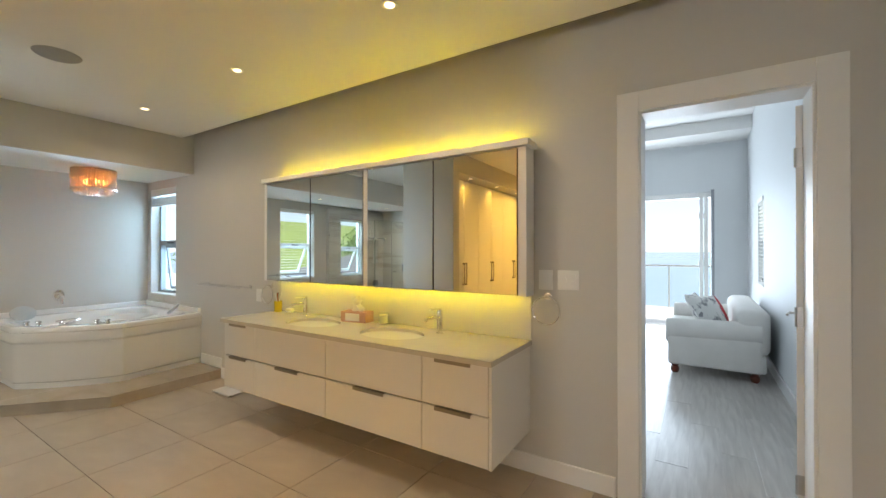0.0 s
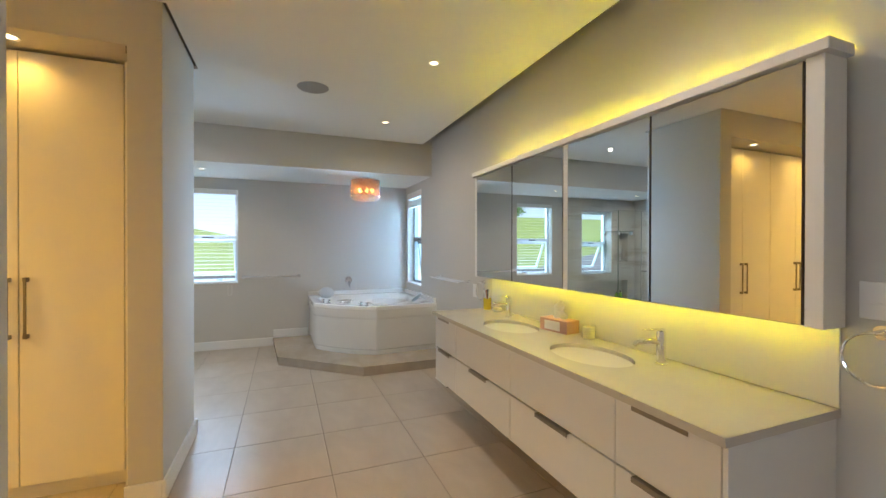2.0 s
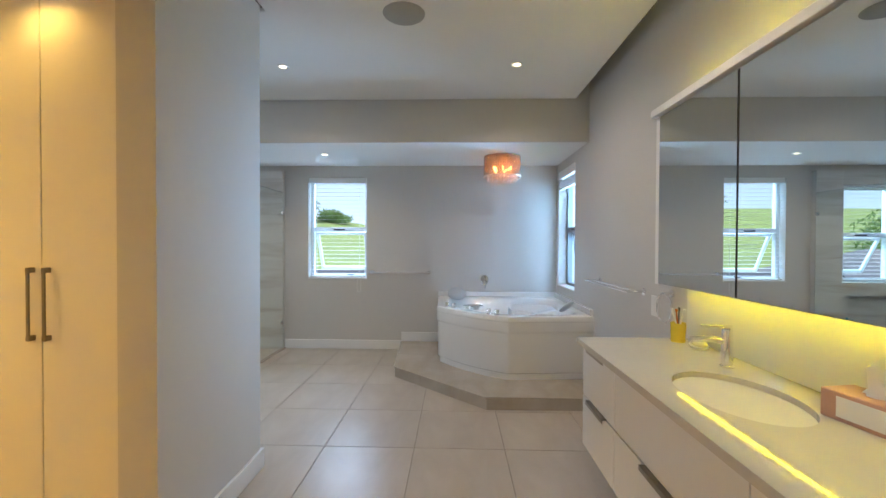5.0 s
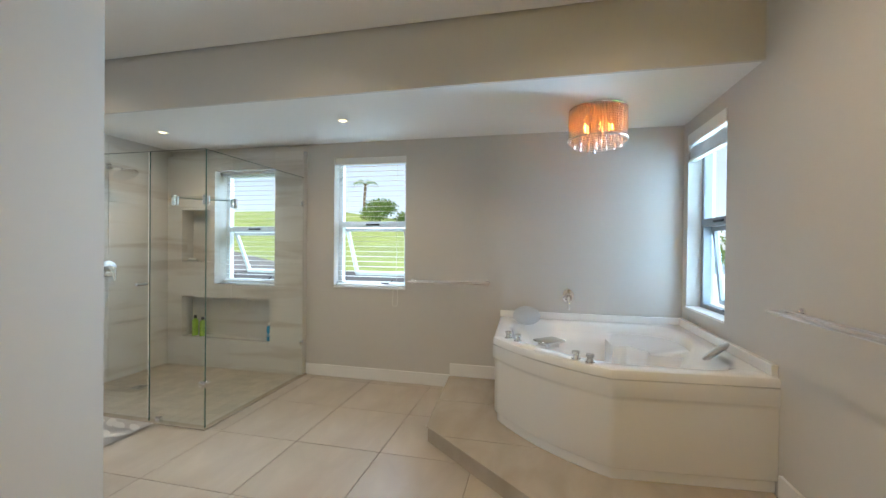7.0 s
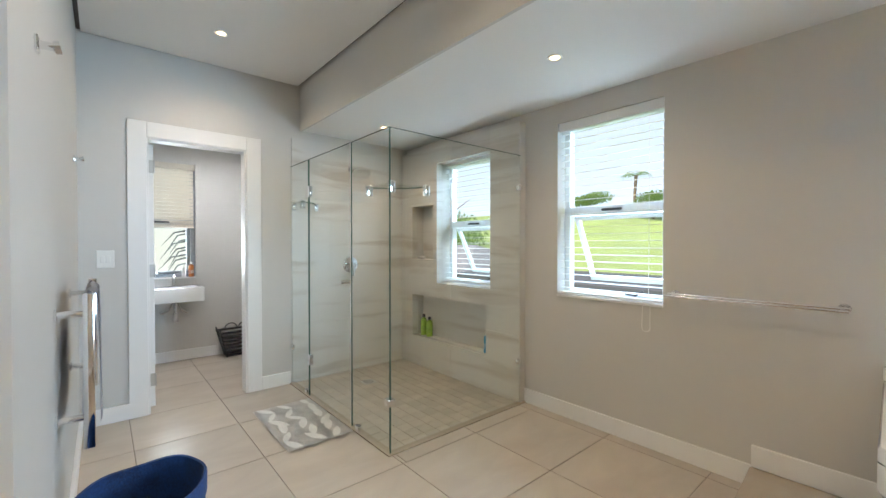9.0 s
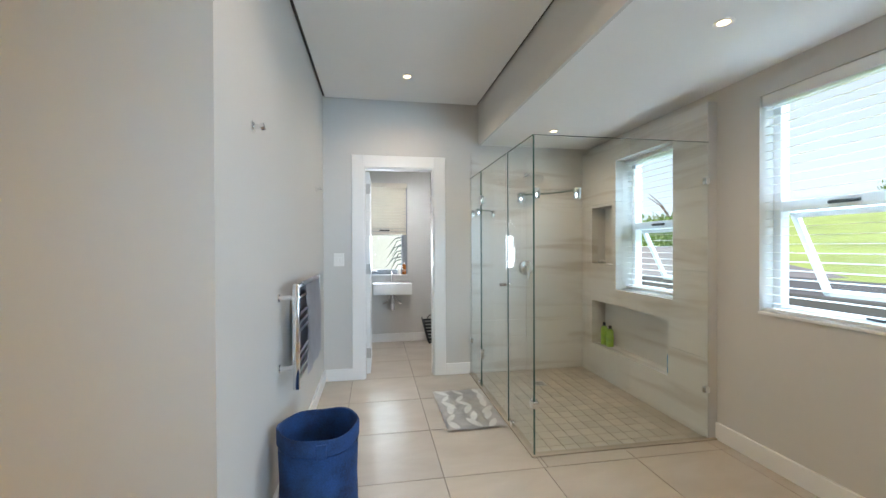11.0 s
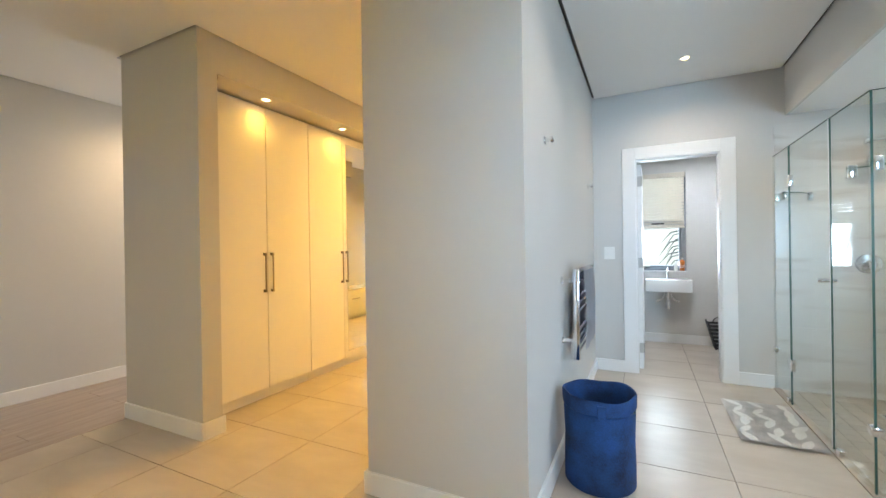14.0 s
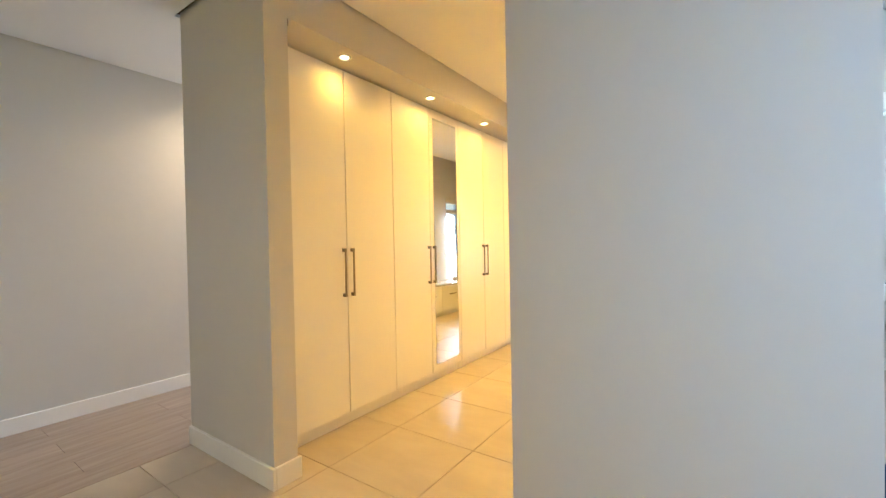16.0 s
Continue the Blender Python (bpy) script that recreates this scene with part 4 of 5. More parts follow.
part("glass_panel", box((-6.249, SY - 0.005, 0.014), (SX + 0.005, SY + 0.005, GT)), GLASS, sh)
part("glass_panel", box((SX - 0.005, -1.265, 0.014), (SX + 0.005, SY - 0.008, GT)), GLASS, sh)
gd = part("glass_door", box((SX - 0.005, -2.02, 0.022), (SX + 0.005, -1.275, GT - 0.0)), GLASS, sh)
part("glass_panel", box((SX - 0.005, -2.448, 0.014), (SX + 0.005, -2.03, GT)), GLASS, sh)
part("seal_strip", box((SX - 0.007, -1.274, 0.03), (SX + 0.007, -1.266, GT), 0.001), TRIM, sh, "clear white edge seal")
for y0, y1 in ((SY + 0.0052, SY + 0.0066), (-1.2662, -1.2652), (-2.0212, -2.0202), (-2.0298, -2.0288)):
    part("polished_edge", box((SX - 0.005, y0, 0.014), (SX + 0.0052, y1, GT)), EDGE, sh, "dark green glass edge")
for lo, hi in (((-6.249, SY - 0.005, GT), (SX + 0.005, SY + 0.005, GT + 0.0015)), ((SX - 0.005, -2.448, GT), (SX + 0.005, SY - 0.006, GT + 0.0015))):
    part("polished_edge", box(lo, hi), EDGE, sh, "dark green glass edge")
part("knob", tube([(SX - 0.045, -1.34, 1.02), (SX + 0.045, -1.34, 1.02)], 0.012, 14), CHROME, gd, "chrome door knob", True)
for z in (0.32, 1.73):
    part("hinge", box((SX - 0.016, -2.062, z - 0.045), (SX + 0.016, -1.985, z + 0.045), 0.004), CHROME, sh, "chrome glass hinge", True)
for lo, hi in (((SX - 0.03, SY - 0.035, 0.30), (SX + 0.018, SY + 0.018, 0.345)), ((-6.25, SY - 0.016, 0.32), (-6.215, SY + 0.016, 0.365)), ((-6.25, SY - 0.016, 1.72), (-6.215, SY + 0.016, 1.765)), ((SX - 0.016, -2.449, 0.32), (SX + 0.016, -2.41, 0.365)), ((SX - 0.016, -1.20, 0.012), (SX + 0.016, -1.155, 0.05)), ((SX - 0.016, -2.10, 0.012), (SX + 0.016, -2.06, 0.05))):
    part("clip", box(lo, hi, 0.004), CHROME, sh, "chrome glass clip", True)
for pts, z in (([(SX - 0.008, SY - 0.008), (SX - 0.008, SY - 0.30), (SX - 0.30, SY - 0.008)], 1.66), ([(SX - 0.008, -2.448), (SX - 0.008, -2.448 + 0.24), (SX - 0.24, -2.448)], 1.66)):
    s = thing("corner_shelf", (*pts[0], z), "small triangular glass corner shelf on chrome brackets", "shelf", "shower shelves")
    a, b, c = (Vector((*p, 0)) for p in pts)
    ol2 = [a] + [b + (c - b) * (i / 8) + ((b + c) / 2 - a) * 0.25 * math.sin(math.pi * i / 8) for i in range(9)]
    part("glass", prism([(p.x, p.y) for p in ol2], z, z + 0.008), GLASS, s)
    part("front_edge", tube([(p.x, p.y, z + 0.004) for p in ol2[1:]], 0.0045, 6), EDGE, s, "polished green glass edge", True)
    for p in (a, b * 0.93 + a * 0.07, c * 0.93 + a * 0.07):
        part("bracket", box((p.x - 0.04, p.y - 0.03, z - 0.055), (p.x + 0.0, p.y + 0.006, z + 0.02), 0.006), CHROME, s, "chrome bracket", True)


# ---- shower wall cladding ----
def cladding(name, axis, a0, a1, p0, p1, rows, cols, holes, label):
    o = structure(new(name), label, "wall tiles")
    o["base"] = (0, 0, 0)
    for r0, r1 in zip(rows, rows[1:]):
        for c0, c1 in zip(cols, cols[1:]):
            for u0, v0, u1, v1 in cut((c0 + 0.0012, r0 + 0.0012, c1 - 0.0012, r1 - 0.0012), holes):
                lo, hi = ((u0, p0, v0), (u1, p1, v1)) if axis == "x" else ((p0, u0, v0), (p1, u1, v1))
                part("wall_tile", box(lo, hi), MARBLE, o)
    return o


ROWS_T = (0.0, 0.54, 1.13, 1.72, 2.275)
NICHE = (-2.26, 0.31, -1.16, 0.75)
NICHE2 = (-2.26, 1.13, -1.90, 1.69)
cladding("shower_wall_west", "y", -2.44, -0.79, -6.32 + 0.001, -6.25, ROWS_T, (-2.45, -1.63, -0.79), [(WINS[0], WINS[1], WINS[2], WINS[3]), NICHE, NICHE2], "large veined cream tiles with two niches")
cladding("shower_wall_south", "x", -6.25, -5.02, -2.46 + 0.001, -2.45, ROWS_T, (-6.25, -5.615, -5.02), [], "large veined cream tiles below the shower head")
for a0, z0, a1, z1 in (NICHE, NICHE2):
    structure(finish("niche_back", box((-6.42, a0, z0), (-6.40, a1, z1)), MARBLE), "veined tile back of the shower niche", "wall tiles")
structure(finish("trim", box((-6.319, -0.789, 0.0), (-6.249, -0.783, 2.275)), PAINT), "painted edge beside the shower tiles", "trim")

# ---- shower floor mosaic ----
sf = structure(new("shower_floor"), "beige square mosaic shower floor", "floor")
sf["base"] = (0, 0, 0)
mos = bpy.data.meshes.new("mosaic_tile")
bm = box((0, 0, -0.006), (0.0975, 0.0975, 0.002), 0.0015, 1)
bm.to_mesh(mos)
bm.free()
mos.materials.append(MOSAIC)
for i in range(12):
    for j in range(17):
        t = new("mosaic_tile", mos)
        t.location = (-6.248 + i * 0.1, -2.448 + j * 0.1 - 0.03, 0)
        t.parent = sf
o = thing("floor_drain", (-5.57, -2.02, 0.002), "square brushed steel shower drain grate", "drain")
part("grate", box((-5.63, -2.08, 0.0025), (-5.51, -1.96, 0.006), 0.001), STEEL, o)
for i in range(5):
    part("slot", box((-5.615, -2.063 + i * 0.02, 0.006), (-5.525, -2.055 + i * 0.02, 0.0066)), BLACK, o, "dark slot")

# ---- shower fittings ----
o = thing("rain_shower", (-5.62, -2.45, 2.0), "round chrome shower head on a short arm", "shower head")
part("arm", tube([(-5.62, -2.449, 2.05), (-5.62, -2.33, 2.05), (-5.62, -2.26, 2.0)], 0.011, 12), CHROME, o, "", True)
part("head", lathe([(0.0, 0.04), (0.02, 0.035), (0.03, 0.012), (0.095, 0.006), (0.10, -0.004), (0.0, -0.006)], (-5.62, -2.25, 1.97), 32, 1, 1, Matrix.Rotation(radians(28), 4, "X")), CHROME, o, "", True)
part("flange", lathe([(0.0, 0.01), (0.03, 0.008), (0.034, 0)], (-5.62, -2.449, 2.05), 20, 1, 1, Matrix.Rotation(radians(-90), 4, "X")), CHROME, o, "", True)
o = thing("shower_valve", (-5.61, -2.45, 1.08), "round chrome shower valve with a lever", "shower valve")
part("plate", lathe([(0.0, 0.014), (0.075, 0.010), (0.082, 0)], (-5.61, -2.449, 1.08), 32, 1, 1, Matrix.Rotation(radians(-90), 4, "X")), CHROME, o, "", True)
part("lever", tube([(-5.61, -2.44, 1.08), (-5.61, -2.385, 1.08), (-5.60, -2.36, 1.02), (-5.60, -2.355, 0.97)], [0.03, 0.028, 0.014, 0.011], 16), CHROME, o, "", True)


def pump_bottle(name, x, y, z, r, h, mat, label, capmat):
    o = thing(name, (x, y, z), label, "bottle")
    part("bottle", lathe([(0, 0), (r * 0.95, 0), (r, 0.006), (r, h * 0.78), (r * 0.8, h * 0.88), (r * 0.35, h * 0.92), (r * 0.33, h * 0.95), (0, h * 0.95)], (x, y, z), 24, 1, 0.8), mat, o, "", True)
    part("cap", lathe([(0, 0), (r * 0.45, 0), (r * 0.42, h * 0.16), (0, h * 0.17)], (x, y, z + h * 0.95), 16), capmat, o, "", True)
    part("label_band", lathe([(r * 1.012, h * 0.25), (r * 1.012, h * 0.5)], (x, y, z), 12, 1, 0.8), TISSUE if mat is not GREEN else material("bottle_label_green", (0.12, 0.28, 0.05), 0.4, vary=0.05, scale=30), o, "printed label")
    return o


pump_bottle("shampoo_bottle", -6.33, -2.16, 0.312, 0.034, 0.20, GREEN, "green shampoo bottle with a dark pump in the niche", BLACK)
pump_bottle("conditioner_bottle", -6.33, -2.06, 0.312, 0.036, 0.185, GREEN, "green conditioner bottle with a black cap in the niche", BLACK)
pump_bottle("body_wash_bottle", -6.33, -1.22, 0.312, 0.034, 0.17, TEAL, "blue body wash bottle with a white cap in the niche", TISSUE)
o = thing("soap_bar", (-6.26, -2.2, 1.13), "white soap in a shallow dish on the niche shelf", "soap")
part("dish", lathe([(0, 0), (0.04, 0), (0.055, 0.015), (0.05, 0.016), (0, 0.006)], (-6.33, -2.2, 1.131), 24, 0.7, 1.1), STEEL, o, "", True)
part("soap", box((-6.355, -2.24, 1.139), (-6.305, -2.16, 1.163), 0.010, 3), TISSUE, o, "", True)

# ---- bath mat ----
mat_ob = thing("bath_mat", (-4.76, -1.57, 0), "grey bath mat with white leaf pattern", "bath mat")
bm = bmesh.new()
MX0, MX1, MY0, MY1 = -5.0 + 0.02, -4.54, -1.96, -1.19
nx, ny = 14, 22
grid = [[bm.verts.new((MX0 + (MX1 - MX0) * i / nx, MY0 + (MY1 - MY0) * j / ny, 0.014 + 0.003 * noise.noise((i * 0.6, j * 0.6, 0)))) for j in range(ny + 1)] for i in range(nx + 1)]
for i in range(nx):
    for j in range(ny):
        bm.faces.new((grid[i][j], grid[i + 1][j], grid[i + 1][j + 1], grid[i][j + 1]))
bmesh.ops.solidify(bm, geom=bm.faces[:], thickness=0.011)
part("mat_body", bm, MAT, mat_ob, "", True)
rnd = random.Random(4)
for i in range(3):
    for j in range(6):
        cx, cy, a, l = MX0 + 0.075 + i * 0.145 + rnd.uniform(-0.02, 0.02), MY0 + 0.07 + j * 0.125 + rnd.uniform(-0.02, 0.02), rnd.choice((40, 130, 75, 100)) + rnd.uniform(-15, 15), rnd.uniform(0.07, 0.10)
        lp = []
        for k in range(16):
            u = k / 8 if k <= 8 else (16 - k) / 8
            s = 1 if k <= 8 else -1
            lp.append(Vector(((u - 0.5) * 2 * l, s * 0.30 * l * math.sin(math.pi * min(1, u * 0.98)) ** 0.8, 0)))
        r = Matrix.Rotation(radians(a), 2)
        out = []
        for p in lp:
            q = r @ Vector((p.x, p.y))
            out.append((min(max(cx + q.x, MX0 + 0.008), MX1 - 0.008), min(max(cy + q.y, MY0 + 0.008), MY1 - 0.008)))
        bm = bmesh.new()
        f = bm.faces.new([bm.verts.new((x, y, 0.0185)) for x, y in out])
        bmesh.ops.triangulate(bm, faces=[f])
        part("leaf_patch", bm, LEAF, mat_ob, "raised white leaf")

# ---- laundry basket ----
bx, by = -3.775, -0.37
o = thing("laundry_basket", (bx, by, 0), "deep blue suede laundry basket with a folded rim", "laundry basket")
bm = bmesh.new()
N = 40
rings = []
for r, z in ((0.0, 0.004), (0.172, 0.004), (0.178, 0.012), (0.178, 0.12), (0.176, 0.25), (0.179, 0.37), (0.179, 0.40)):
    ring = []
    for k in range(N):
        a = 2 * math.pi * k / N
        rr = r * (1 + (0.012 * noise.noise((math.cos(a) * 2, math.sin(a) * 2, z * 6)) if r else 0))
        dz = (0.006 * math.sin(a * 2 + 0.8)) if z > 0.39 else 0
        ring.append(bm.verts.new((bx + rr * math.cos(a), by + rr * math.sin(a), z + dz)))
    rings.append(ring)
for a, b in zip(rings, rings[1:]):
    for k in range(N):
        bm.faces.new((a[k], a[(k + 1) % N], b[(k + 1) % N], b[k]))
bmesh.ops.remove_doubles(bm, verts=bm.verts[:], dist=1e-5)
part("body", bm, BLUE, o, "", True)
bm = bmesh.new()
rings = []
for r, z in ((0.181, 0.41), (0.186, 0.415), (0.187, 0.475), (0.183, 0.485), (0.176, 0.482), (0.172, 0.41), (0.168, 0.2), (0.165, 0.03), (0.0, 0.02)):
    ring = []
    for k in range(N):
        a = 2 * math.pi * k / N
        rr = r * (1 + (0.014 * noise.noise((math.cos(a) * 2, math.sin(a) * 2, 3)) if r else 0))
        dz = (0.006 * math.sin(a * 2 + 0.8) + 0.004 * math.sin(a * 5)) if z > 0.3 else 0
        ring.append(bm.verts.new((bx + rr * math.cos(a), by + rr * math.sin(a), z + dz)))
    rings.append(ring)
for a, b in zip(rings, rings[1:]):
    for k in range(N):
        bm.faces.new((a[k], a[(k + 1) % N], b[(k + 1) % N], b[k]))
bmesh.ops.remove_doubles(bm, verts=bm.verts[:], dist=1e-5)
part("rim_fold", bm, BLUE, o, "turned-over blue rim and lining", True)
for a in (100, 280):
    c, s = math.cos(radians(a)), math.sin(radians(a))
    lm = Matrix.Translation((bx + 0.189 * c, by + 0.189 * s, 0.445)) @ Matrix.Rotation(radians(a), 4, "Z")
    part("tab", box((-0.003, -0.022, -0.045), (0.004, 0.022, 0.02), 0.002, 1, lm), BLUE, o, "stitched tab")

# ---- towel warmer ----
TX = -3.55
o = thing("towel_warmer", (TX, -0.95, 0.7), "chrome ladder towel warmer with a grey towel", "towel warmer")
for y in (-0.57, -1.38):
    part("upright", box((TX - 0.105, y - 0.016, 0.58), (TX - 0.073, y + 0.016, 1.12), 0.005), CHROME, o, "", True)
    for z in (0.69, 1.05):
        part("bracket", tube([(TX, y, z), (TX - 0.08, y, z)], 0.012, 12), CHROME, o, "", True)
        part("bracket_rose", tube([(TX - 0.001, y, z), (TX - 0.008, y, z)], 0.022, 16), CHROME, o, "", True)
for z in (0.61, 0.655, 0.70, 0.745, 0.86, 0.905, 0.95, 1.04, 1.10):
    part("rung", tube([(TX - 0.088, -0.57, z), (TX - 0.088, -1.38, z)], 0.009, 10), CHROME, o, "", True)
tw = thing("hanging_towel", (TX - 0.1, -1.05, 0.7), "grey towel draped over the towel warmer", "towel")
bm = bmesh.new()
secs = [(-0.066, 0.62), (-0.070, 0.9), (-0.074, 1.10), (-0.088, 1.118), (-0.112, 1.10), (-0.118, 0.9), (-0.120, 0.60)]
rows_ = [[bm.verts.new((TX + dx - 0.004 * math.sin(j * 1.3 + dz * 9), -0.74 - 0.56 * j / 10, dz)) for j in range(11)] for dx, dz in secs]
for a, b in zip(rows_, rows_[1:]):
    for k in range(10):
        bm.faces.new((a[k], a[k + 1], b[k + 1], b[k]))
bmesh.ops.solidify(bm, geom=bm.faces[:], thickness=0.006)
part("cloth", bm, TOWEL, tw, "", True)

for y in (-0.15, -1.95):
    o = thing("robe_hook", (TX, y, 1.80), "small chrome robe hook on the wall", "hook", "robe hooks")
    part("plate", box((TX - 0.008, y - 0.02, 1.78), (TX, y + 0.02, 1.82), 0.003), CHROME, o, "", True)
    part("peg", tube([(TX - 0.005, y, 1.80), (TX - 0.034, y, 1.80), (TX - 0.036, y, 1.80), (TX - 0.048, y, 1.803)], [0.010, 0.010, 0.016, 0.016], 14), CHROME, o, "", True)

# ---- rails, rings, switches ----
def towel_bar(x0, y0, x1, y1, z, out, label):
    o = thing("towel_bar", (x0, y0, z), label, "towel rail", "double towel bars")
    a, b, w = Vector((x0, y0, z)), Vector((x1, y1, z)), Vector(out)
    for p in (a + (b - a) * 0.03, b - (b - a) * 0.03):
        part("bracket", tube([p, p + w * 0.13], 0.009, 10), CHROME, o, "", True)
        part("rose", tube([p, p + w * 0.008], 0.024, 18), CHROME, o, "", True)
    for d, dz in ((0.065, 0.006), (0.125, 0.0)):
        part("bar", tube([a + w * d + Vector((0, 0, dz)), b + w * d + Vector((0, 0, dz))], 0.0075, 10), CHROME, o, "", True)


towel_bar(-6.32, 0.33, -6.32, 1.10, 0.99, (1, 0, 0), "double chrome towel bar beneath the window")
towel_bar(-4.78, 2.70, -3.90, 2.70, 1.04, (0, -1, 0), "double chrome towel bar beside the bath")


def towel_ring(x, z, r):
    o = thing("towel_ring", (x, 2.70, z), "chrome towel ring on the vanity wall", "towel ring", "towel rings")
    part("rose", tube([(x, 2.699, z), (x, 2.688, z)], 0.024, 18), CHROME, o, "", True)
    part("arm", tube([(x - 0.012, 2.69, z), (x - 0.012, 2.645, z)], 0.007, 10), CHROME, o, "", True)
    part("arm", tube([(x + 0.012, 2.69, z), (x + 0.012, 2.645, z)], 0.007, 10), CHROME, o, "", True)
    part("ring", tube(arc((x, 2.648, z - r), r, 90, 449, 40), 0.0055, 8), CHROME, o, "", True)


towel_ring(-0.75, 1.135, 0.085)
towel_ring(-3.57, 1.07, 0.085)


def switch_plate(x0, x1, z0, z1, y, out, rockers, label, dial=False):
    o = thing("switch_plate", ((x0 + x1) / 2, y, z0), label, "switch", "switches")
    ys = sorted((y, y + out * 0.009))
    part("plate", box((x0, ys[0], z0), (x1, ys[1], z1), 0.003), PLASTIC, o)
    for u, v, w, h in rockers:
        cx, cz = x0 + (x1 - x0) * u, z0 + (z1 - z0) * v
        yy = sorted((y + out * 0.009, y + out * 0.013))
        part("rocker", box((cx - w / 2, yy[0], cz - h / 2), (cx + w / 2, yy[1], cz + h / 2), 0.002), PLASTIC, o)
    if dial:
        part("dial", tube([(x0 + 0.04, y + out * 0.009, (z0 + z1) / 2), (x0 + 0.04, y + out * 0.016, (z0 + z1) / 2)], 0.018, 20), PLASTIC, o, "round dimmer dial", True)
    return o


switch_plate(-0.81, -0.72, 1.175, 1.30, 2.70, -1, [(0.5, 0.42, 0.03, 0.008)], "white square wall plate beside the mirror")
switch_plate(-0.69, -0.56, 1.18, 1.30, 2.70, -1, [(0.75, 0.7, 0.03, 0.025), (0.75, 0.35, 0.03, 0.025)], "white dimmer and switch plate beside the doorway", True)
switch_plate(-3.82, -3.74, 0.90, 1.03, 2.70, -1, [(0.5, 0.4, 0.025, 0.01)], "white shaver socket plate past the vanity")
switch_plate(-3.745, -3.645, 1.12, 1.245, -2.46, 1, [(0.35, 0.5, 0.025, 0.05), (0.65, 0.5, 0.025, 0.05)], "white light switch beside the cloakroom door")

# ---- ceiling fittings ----
def downlight(x, y, z, mat, label, group):
    o = thing("downlight", (x, y, z), label, "downlight", group)
    part("bezel", lathe([(0.028, -0.001), (0.042, -0.006), (0.045, 0.0)], (x, y, z), 28), TRIM, o, "", True)
    part("lens", lathe([(0.0, -0.003), (0.027, -0.002)], (x, y, z), 24), mat, o, "lit lamp lens")


for x, y in MAIN_LAMPS + CORRIDOR_LAMPS:
    downlight(x, y, H, LAMP_ON, "lit recessed downlight in the white ceiling", "ceiling downlights")
for x, y in LOW_LAMPS:
    downlight(x, y, DROP, LAMP_ON, "lit recessed downlight in the lowered ceiling", "alcove downlights")
for x, y in ROBE_LAMPS:
    downlight(x, y, SOFT, ROBE_ON, "lit amber downlight in the wardrobe soffit", "wardrobe downlights")
for x, y in DRESS_LAMPS:
    downlight(x, y, H, ROBE_ON, "lit amber downlight in the dressing room ceiling", "dressing downlights")
# Invented fitting, goes with the cloakroom fill lamp.
downlight(-4.55, -3.25, 2.50, LAMP_ON, "added unseen fill downlight in the cloakroom ceiling", "cloakroom downlights")
o = thing("ceiling_speaker", (-3.62, 1.10, H), "round grey mesh speaker set in the ceiling", "speaker")
part("grille", lathe([(0.0, -0.008), (0.12, -0.007), (0.126, -0.003), (0.128, 0.0)], (-3.62, 1.10, H), 40), GREYMESH, o, "", True)

# ---- chandelier ----
cx, cy = -5.74, 1.94
o = thing("chandelier", (cx, cy, DROP), "drum chandelier of sheer organza and hanging crystals, lit orange", "chandelier")
part("ceiling_plate", lathe([(0.0, 0.0), (0.20, 0.0), (0.205, -0.012), (0.195, -0.02), (0, -0.02)], (cx, cy, DROP), 40), CHROME, o, "chrome ceiling plate", True)
part("shade", lathe([(0.205, -0.02), (0.205, -0.235)], (cx, cy, DROP), 48), SHADE, o, "sheer organza drum shade", True)
part("lower_ring", tube(arc((cx, cy, DROP - 0.235), 0.205, 0, 360, 48, (1, 0, 0), (0, 1, 0)), 0.006, 8, False), STEEL, o, "thin metal ring", True)
for i in range(5):
    a = 2 * math.pi * i / 5
    part("bulb", lathe([(0, -0.03), (0.014, -0.02), (0.018, 0), (0.012, 0.025), (0, 0.03)], (cx + 0.09 * math.cos(a), cy + 0.09 * math.sin(a), DROP - 0.15), 12), BULB, o, "glowing bulb", True)
bm = bmesh.new()
rnd = random.Random(7)
for rad, n, z0, z1 in ((0.197, 62, 0.03, 0.25), (0.165, 44, 0.03, 0.29), (0.12, 26, 0.03, 0.305), (0.06, 12, 0.03, 0.305)):
    for k in range(n):
        a = 2 * math.pi * k / n + rnd.uniform(-0.03, 0.03)
        z = z0
        while z < z1:
            s = 0.0078
            p = Vector((cx + rad * math.cos(a), cy + rad * math.sin(a), DROP - z))
            t_, b_ = bm.verts.new(p + Vector((0, 0, s * 1.3))), bm.verts.new(p - Vector((0, 0, s * 1.3)))
            q = [bm.verts.new(p + Vector((s * math.cos(w), s * math.sin(w), 0))) for w in (a, a + 1.57, a + 3.14, a + 4.71)]
            for w in range(4):
                bm.faces.new((t_, q[w], q[(w + 1) % 4]))
                bm.faces.new((b_, q[(w + 1) % 4], q[w]))
            z += 0.0165
part("crystal_curtain", bm, CRYSTAL, o, "strands of faceted crystal beads")["kind"] = "stuff"

o = thing("bathroom_scale", (-3.92, 2.52, 0), "flat white glass bathroom scale beside the vanity", "scale")
part("platform_top", box((-4.07, 2.37, 0.018), (-3.77, 2.67, 0.032), 0.005), PLASTIC, o)
for sx in (-4.03, -3.81):
    for sy in (2.41, 2.63):
        part("foot", lathe([(0.018, 0), (0.018, 0.017)], (sx, sy, 0), 14), BLACK, o, "black rubber foot", True)

